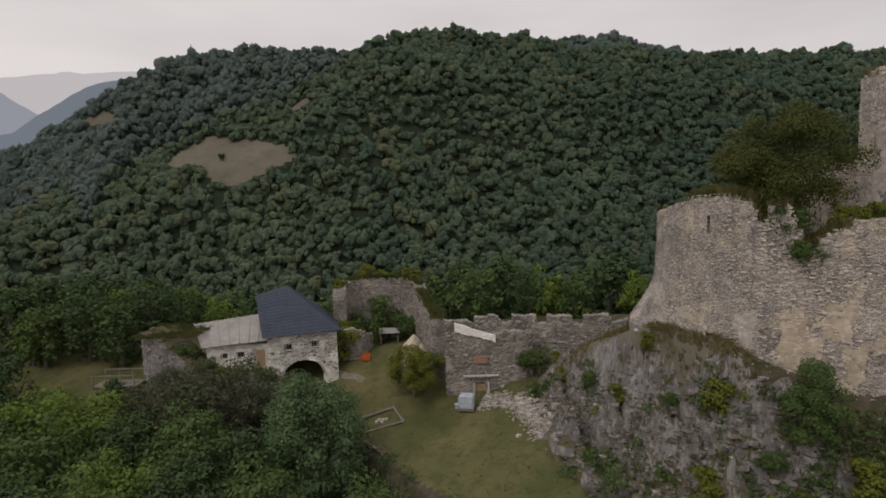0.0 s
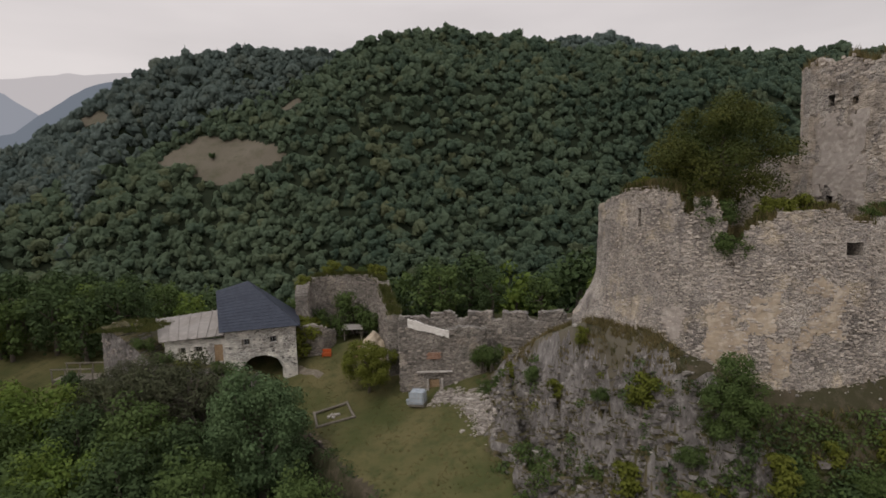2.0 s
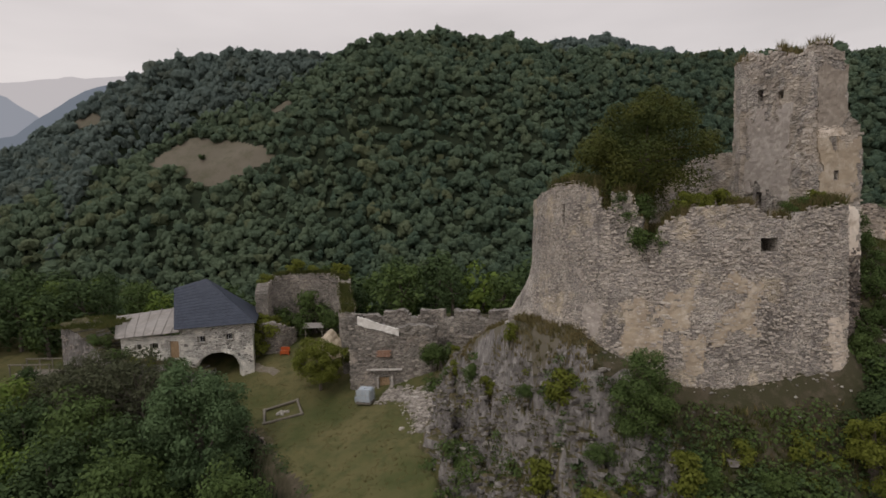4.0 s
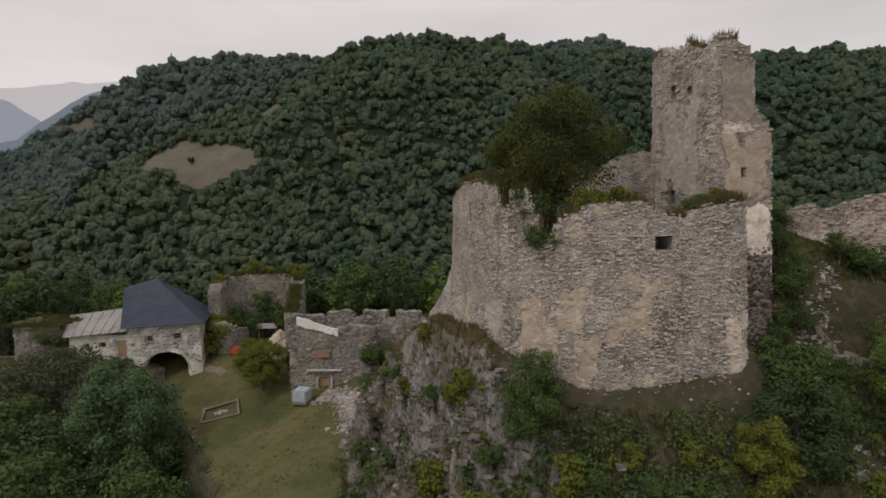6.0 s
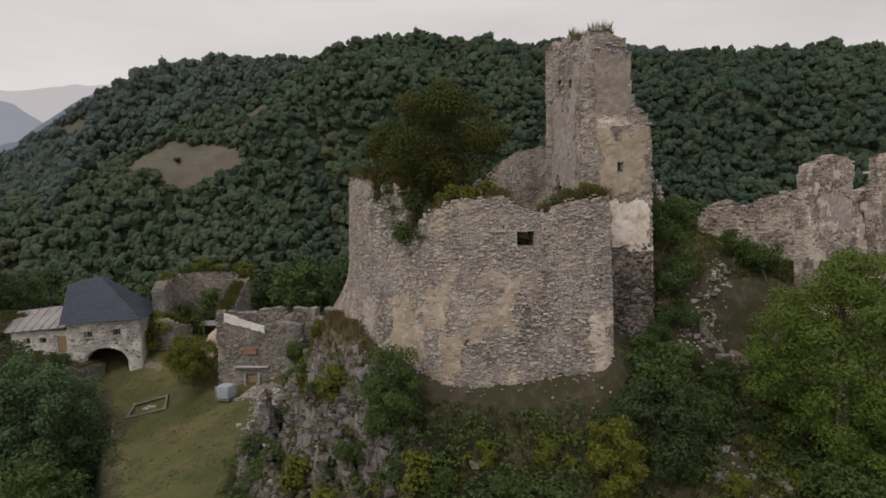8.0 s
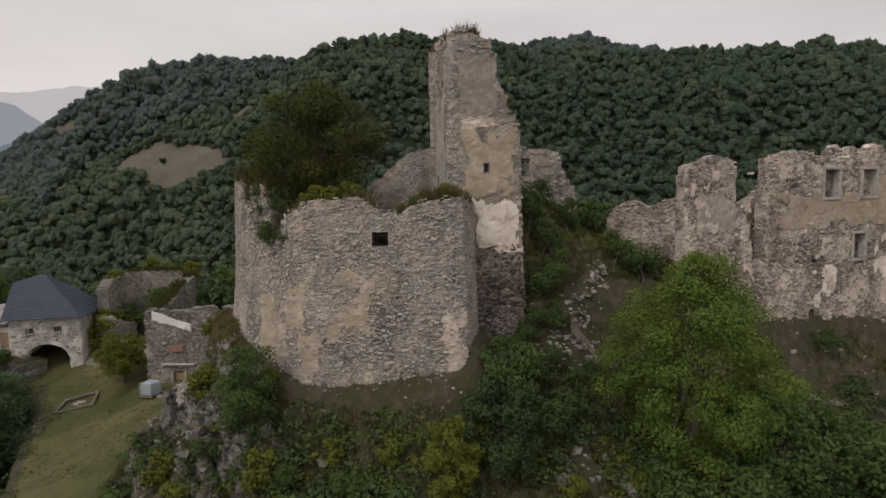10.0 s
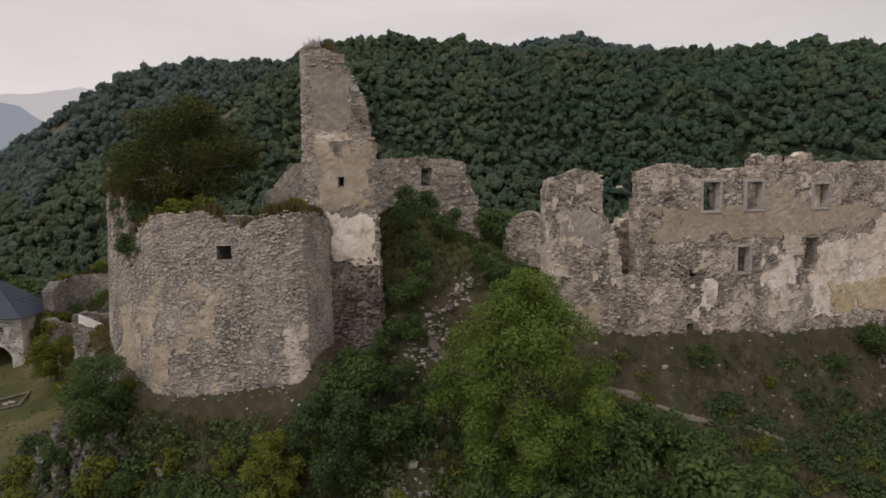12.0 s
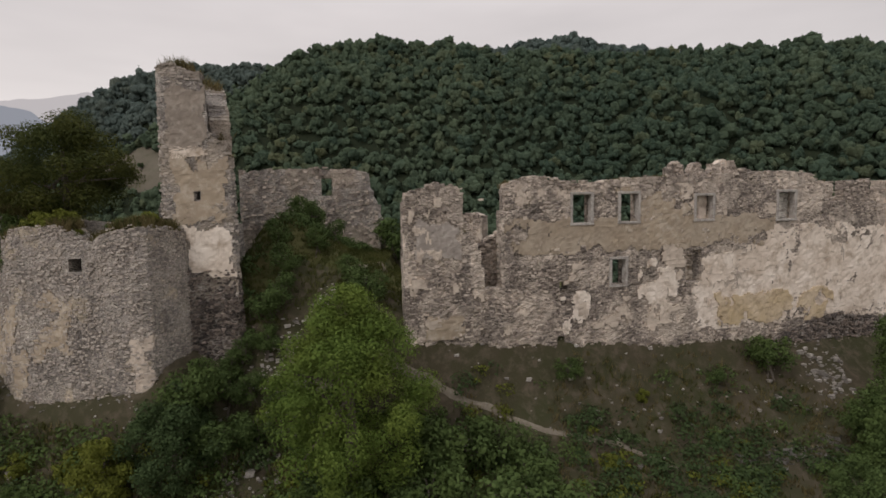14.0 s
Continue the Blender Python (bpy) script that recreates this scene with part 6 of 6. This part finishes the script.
# tone rises towards -x and drops towards +x, with random scatter
tone = np.clip(0.45 + 0.3 * ramp(10, -40, xs) - 0.15 * ramp(0, 50, xs) + 0.5 * fbm(xs / 11, ys / 11, 0, 3, 90) + rng.normal(0, 0.24, nt_), 0, 1)
warmth = np.clip(rng.random(nt_) * 0.93 + 0.3 * fbm(xs / 7, ys / 7, 0, 2, 91), 0, 1)
ico = bmesh.new()
bmesh.ops.create_icosphere(ico, subdivisions=1, radius=1.0)
iv = np.array([v.co[:] for v in ico.verts])
it = np.array([[v.index for v in f.verts] for f in ico.faces])
ico.free()
LOBES = 8
NV, NF, NT, NW = [], [], [], []
count = 0
VARS = 16
for v in range(VARS):
    pick = np.arange(v, nt_, VARS)
    # a crown of uneven leafy lobes grown together
    lob = rng.normal(0, 1, (LOBES, 3)) + np.array([0, 0, 0.3])
    lob *= (rng.uniform(0.46, 0.66, LOBES) / np.linalg.norm(lob, axis=1))[:, None]
    lob[0] = (0, 0, 0.1)
    rho = rng.uniform(0.34, 0.5, LOBES)
    rho[0] = 0.66
    lob[:, 2] *= rng.uniform(0.8, 1.15)
    shape = iv[None] * rng.uniform(0.68, 1.2, (LOBES, len(iv), 1)) * rho[:, None, None]
    core = (shape + lob[:, None]).reshape(-1, 3)
    cf = ((np.arange(LOBES) * len(iv))[:, None, None] + it[None]).reshape(-1, 3)
    bl = [(*(core[j] * 0.96), 0.10) for j in rng.choice(len(core), 60)]
    lv, lf = leaf_quads(rng, bl, 30, 0.15, 0.0, 0.95, 0.9)
    tv, tf = np.concatenate([core, lv]), np.concatenate([cf, lf[:30] + len(core)])
    sc = size[pick][:, None, None]
    a = rng.uniform(0, 6.28, len(pick))
    ca, sa = np.cos(a)[:, None], np.sin(a)[:, None]
    P = np.stack([tv[None, :, 0] * ca - tv[None, :, 1] * sa, tv[None, :, 0] * sa + tv[None, :, 1] * ca, np.broadcast_to(tv[None, :, 2] * 1.1, (len(pick), len(tv)))], -1) * sc
    P += np.stack([xs[pick], ys[pick], zs[pick] + (0.55 + rng.normal(0, 0.22, len(pick))) * size[pick]], -1)[:, None, :]
    NV.append(P.reshape(-1, 3))
    NF.append(((np.arange(len(pick)) * len(tv))[:, None, None] + tf[None]).reshape(-1, 3) + count)
    NT.append(np.repeat(tone[pick], len(tv)))
    NW.append(np.repeat(warmth[pick], len(tv)))
    count += len(pick) * len(tv)
allv, allf = np.concatenate(NV), np.concatenate(NF)
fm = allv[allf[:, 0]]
# crowns on the two farther heights get the colour with haze mixed in
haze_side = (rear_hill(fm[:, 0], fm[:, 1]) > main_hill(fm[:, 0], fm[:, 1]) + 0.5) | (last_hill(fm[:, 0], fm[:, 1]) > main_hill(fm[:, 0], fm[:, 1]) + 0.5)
woods_mesh = mesh_np("hillside_woods", allv, allf, (WOODS_NEAR, WOODS_REAR_HAZED), haze_side.astype(int), False)
for nm, vals in (("tone", NT), ("warmth", NW)):
    woods_mesh.attributes.new(nm, "FLOAT", "POINT").data.foreach_set("value", np.concatenate(vals).astype(np.float32))
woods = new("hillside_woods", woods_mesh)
tagged(woods, "dense late-summer broadleaf woods covering the opposite hillsides", "woods", kind="stuff")
lone = make_tree("meadow_bush", "single dark bush in the dry hillside meadow", "bush", 1.5, 0.65, 0.6, 14, 700, 0.12, LEAF_DARK, 71, 0.1, 0.3)
plant(lone, -43.9, 111.3, 0, 1.0, None, True)


# ---- grass and weeds ----
def tufts(name, label, pts, height, mat, seed, blades=7):
    """Tufts of grass blades at points, joined."""
    rng = np.random.default_rng(seed)
    pts = np.asarray(pts, float)
    n = len(pts) * blades
    base = np.repeat(pts, blades, 0) + np.concatenate([rng.normal(0, 0.09, (n, 2)), np.zeros((n, 1))], 1)
    a = rng.uniform(0, 6.28, n)
    side = np.stack([np.cos(a), np.sin(a), 0 * a], 1) * (0.028 * rng.uniform(0.6, 1.6, n))[:, None]
    h = height * rng.uniform(0.5, 1.3, n)
    lean = rng.normal(0, 0.3, (n, 2)) * h[:, None]
    tip = base + np.concatenate([lean, h[:, None]], 1)
    V = np.stack([base - side, base + side, tip], 1).reshape(-1, 3)
    return tagged(new(name, mesh_np(name, V, np.arange(n * 3).reshape(-1, 3), (mat,))), label, "grass", kind="stuff")


rng = np.random.default_rng(8)


def on_ground(n, x0, x1, y0, y1, test):
    x, y = rng.uniform(x0, x1, n), rng.uniform(y0, y1, n)
    ok = test(x, y)
    x, y = x[ok], y[ok]
    return np.stack([x, y, relief(x, y) - 0.03], 1)


slope_test = lambda x, y: (beside(CLIFF, x, y)[0] > 0.2) & (fbm(x / 2, y / 2, 0, 3, 70) > -0.08) & (beside(BANK, x, y)[0] > 0)
tufts("slope_grass", "dry grass tufts on the slope", on_ground(9000, 9, 64, 20, 38, slope_test), 0.28, DRY_GRASS, 1)
tufts("slope_weeds", "green weeds on the slope", on_ground(8000, 9, 64, 20, 38, lambda x, y: (beside(CLIFF, x, y)[0] > 0.2) & (fbm(x / 2.3, y / 2.3, 0, 3, 71) > 0.05)), 0.3, GREEN_GRASS, 2)
tufts("keep_slope_grass", "mixed dry grass below the keep", on_ground(7000, 16, 46, 19, 28, lambda x, y: (beside(CLIFF, x, y)[0] > 0.2) & (fbm(x / 1.6, y / 1.6, 0, 3, 74) > -0.05)), 0.32, GREEN_GRASS, 14)
tufts("spur_grass", "dry grass over the top of the rock spur", on_ground(5500, 8, 16, 24, 40, lambda x, y: (beside(CLIFF, x, y)[0] < 0.5) & (beside(CLIFF, x, y)[0] > -3) & (fbm(x / 1.5, y / 1.5, 0, 3, 73) > -0.2)), 0.3, DRY_GRASS, 13)
tufts("terrace_grass", "grass on the upper terrace and mound", on_ground(6000, 28, 44, 29, 41, lambda x, y: beside(CLIFF, x, y)[0] < -0.5), 0.25, GREEN_GRASS, 3)
tufts("court_grass", "short grass in the court", on_ground(3500, -11, 9, 28, 50, lambda x, y: (beside(BANK, x, y)[0] > 0.2) & (fbm(x / 3, y / 3, 0, 3, 72) > -0.1)), 0.08, DRY_GRASS, 4)


def on_wall(face, top, span, n, back, skip=0.0):
    u = rng.uniform(*span, n)
    u = u[fbm(u * 0.9, u * 0, 0, 3, 80) > skip]
    off = -rng.uniform(0.05, back, len(u))
    return face.at(u, top(u) - 0.1, off)


tufts("keep_top_grass", "dry grass fringing the keep's broken top", on_wall(KF, keep_top, (ku(14.2, 30.5), KF.length - 1), 1500, 1.3, -0.15), 0.5, DRY_GRASS, 5, 9)
tufts("keep_top_weeds", "green weeds along the keep's broken top", on_wall(KF, keep_top, (ku(14.2, 30.5), KF.length - 1), 900, 1.3, 0.0), 0.55, GREEN_GRASS, 6, 9)
tufts("tower_top_grass", "dry grass on the tower's broken top", on_wall(TF, tower_top, (0, TF.length), 260, 0.8, -0.05), 0.5, DRY_GRASS, 7, 8)
tufts("palace_top_grass", "sparse dry grass on the palace wall head", on_wall(PF, pal_top, (0, 34), 350, 0.8, 0.1), 0.2, DRY_GRASS, 8, 6)
fillp = on_ground(2600, 15, 27, 26.5, 36, lambda x, y: (x - 20.5) ** 2 / 36 + (y - 31) ** 2 / 22 < 1)
fillp[:, 2] = 13.75
tufts("keep_fill_grass", "tall grass inside the keep", fillp, 0.55, DRY_GRASS, 9, 7)
bt = on_ground(1500, -25.5, -15, 42.4, 48, lambda x, y: y > 43.2 + (x + 25) * -0.02)
bt = bt[(bt[:, 0] < -20.2)]
bt[:, 2] = 6.1
tufts("bastion_grass", "grass on the flat top of the rock bastion", bt, 0.25, GREEN_GRASS, 10, 8)

def undergrowth(name, label, n, box, test, size, mat, seed, r=(0.25, 0.7)):
    """Low leafy cover over the slopes, joined."""
    rg = np.random.default_rng(seed)
    x, y = rg.uniform(box[0], box[1], n), rg.uniform(box[2], box[3], n)
    ok = test(x, y)
    x, y = x[ok], y[ok]
    rr = rg.uniform(*r, len(x))
    bl = np.stack([x, y, relief(x, y) + rr * 0.25, rr], 1)
    V, F = leaf_quads(rg, bl, len(x) * 60, size, 0.1, 0.7)
    return tagged(new(name, mesh_np(name, V, F, (mat,))), label, "undergrowth", kind="stuff")


outside = lambda x, y, s, c: (beside(CLIFF, x, y)[0] > 0.5) & (fbm(x / 2.2, y / 2.2, 0, 3, s) > c) & (beside(BANK, x, y)[0] > 0.5)
undergrowth("dark_undergrowth", "low dark green scrub on the slopes", 3200, (13, 66, 19, 37), lambda x, y: outside(x, y, 91, 0.06), 0.085, LEAF_DARK, 1)
undergrowth("green_undergrowth", "low green scrub on the slopes", 2200, (13, 66, 19, 37), lambda x, y: outside(x, y, 92, 0.1), 0.08, LEAF_MID, 2)
undergrowth("yellow_undergrowth", "yellowing low scrub on the slopes", 1100, (9, 60, 19, 34), lambda x, y: outside(x, y, 93, 0.12), 0.08, LEAF_YELLOW, 3, (0.2, 0.5))
undergrowth("bank_scrub", "dark scrub along the edge of the ditch", 900, (-14, 8, 18, 42), lambda x, y: (beside(BANK, x, y)[0] < -0.1) & (beside(BANK, x, y)[0] > -3.2), 0.075, LEAF_DARK, 7, (0.35, 0.8))
undergrowth("cliff_scrub", "scrub in the clefts of the cliff", 1300, (7, 20, 22, 38), lambda x, y: (cliffiness(x, y) > 0.3) & (fbm(x / 1.6, y / 1.6, 0, 3, 94) > 0.12), 0.08, LEAF_MID, 4, (0.2, 0.55))
undergrowth("keep_slope_scrub", "dark and mid-green scrub below the keep", 1100, (17, 46, 19.5, 26.5), lambda x, y: (beside(CLIFF, x, y)[0] > 0.3) & (fbm(x / 1.9, y / 1.9, 0, 3, 98) > 0.0), 0.08, LEAF_MID, 6, (0.3, 0.8))
undergrowth("mound_scrub", "scrub over the mound behind the tower", 420, (28.5, 35, 28.5, 40), lambda x, y: (beside(CLIFF, x, y)[0] < 0.6) & (fbm(x / 1.8, y / 1.8, 0, 3, 95) > 0.0) & (x < 33.4 - 0.0 * y), 0.085, LEAF_MID, 5, (0.2, 0.6))

BT = Face(rounded([(-9.9, 48.6), (-10.2, 51.2), (-8.2, 53.6), (-4, 54), (-1.7, 52), (-1.0, 48.5), (0.2, 44.6), (0.3, 43.4)][::-1], 1, 0.2))
tufts("bastion_top_grass", "grass along the bastion's broken top", on_wall(BT, along([(0, 7.0), (BT.length * 0.35, 8.6), (BT.length * 0.5, 9.1), (BT.length * 0.8, 9.2), (BT.length, 7.9)]), (0, BT.length), 900, 1.1, -0.2), 0.45, GREEN_GRASS, 11, 9)

# larger stones of the keep's face, one by one
stone_shapes = []
for k in range(8):
    bm = bmesh.new()
    add_box(bm, 0, 0, 0, 0.19 + 0.02 * (k % 4), 0.13, 0.085 + 0.01 * (k % 3), 0, 0.012, random.Random(k))
    bevel(bm, 0.012)
    stone_shapes.append(bm_mesh("stone", bm, ONE_STONE))
rg = np.random.default_rng(41)
made = 0
while made < 280:
    u, z = rg.uniform(ku(16.2, 27.1), ku(26.9, 25.35)), rg.uniform(7.6, 15.0)
    if z > keep_top(u) - 0.3 or (kw[0] - 0.3 < u < kw[1] + 0.3 and 12.9 < z < 14.1):
        continue
    off = float(KEEP_BAT(u, z))
    p, p2 = KF.at(np.array([u]), np.array([z]), np.array([off]))[0], KF.at(np.array([u + 0.05]), np.array([z]), np.array([off]))[0]
    ob = new("stone", stone_shapes[made % 8])
    ob.parent = keep
    ob.location = Vector(p) - keep.location
    ob.rotation_euler = (rg.normal(0, 0.04), rg.normal(0, 0.05), math.atan2(p2[1] - p[1], p2[0] - p[0]))
    made += 1

# ---- distance: glowing sheets, haze painted in, for the ridges closing the valley ----
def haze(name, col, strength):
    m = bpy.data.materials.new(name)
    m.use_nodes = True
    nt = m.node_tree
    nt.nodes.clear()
    # the haze is only this emission colour; the ridge takes no lamp light
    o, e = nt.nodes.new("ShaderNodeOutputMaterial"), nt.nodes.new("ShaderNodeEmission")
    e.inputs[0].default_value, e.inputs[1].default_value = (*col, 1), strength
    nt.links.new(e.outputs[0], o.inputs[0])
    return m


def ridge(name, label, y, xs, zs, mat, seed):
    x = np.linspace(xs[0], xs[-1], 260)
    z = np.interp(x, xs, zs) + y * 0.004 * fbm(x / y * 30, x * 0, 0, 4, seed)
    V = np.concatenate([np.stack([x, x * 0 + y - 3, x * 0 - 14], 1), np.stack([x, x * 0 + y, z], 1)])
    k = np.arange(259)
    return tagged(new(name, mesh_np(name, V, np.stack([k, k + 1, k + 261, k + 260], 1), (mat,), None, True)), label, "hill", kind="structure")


ridge("backdrop_1", "pale hazy ridge far down the valley", 170, (-332, -237, -133, -111, -92, -47, 47, 237), (54.1, 55.7, 57.5, 58.3, 57.9, 51.0, 35.2, 27.3), haze("far_haze_glow", (0.51, 0.475, 0.485), 1.0), 1)
ridge("backdrop_4", "lavender-grey hazy slope in the valley", 162, (-332, -182, -127, -118, -111, -95), (78.6, 63.6, 51.0, 45.4, 40.7, 33.6), haze("pale_haze_glow", (0.28, 0.29, 0.33), 1.0), 4)
ridge("backdrop_2", "blue-grey hazy spur in the valley", 150, (-237, -158, -116, -111, -101, -95, -82, -71, -47, 47), (19.4, 27.3, 37.9, 40.7, 46.2, 49.4, 52.2, 51.8, 43.1, 19.4), haze("mid_haze_glow", (0.165, 0.185, 0.22), 1.0), 2)
ridge("backdrop_3", "hazy wooded flank in the valley", 141, (-237, -158, -118, -109, -96, -85, -47), (22.5, 27.3, 32.0, 31.6, 32.0, 35.2, 27.3), haze("near_haze_glow", (0.17, 0.185, 0.205), 1.0), 3)
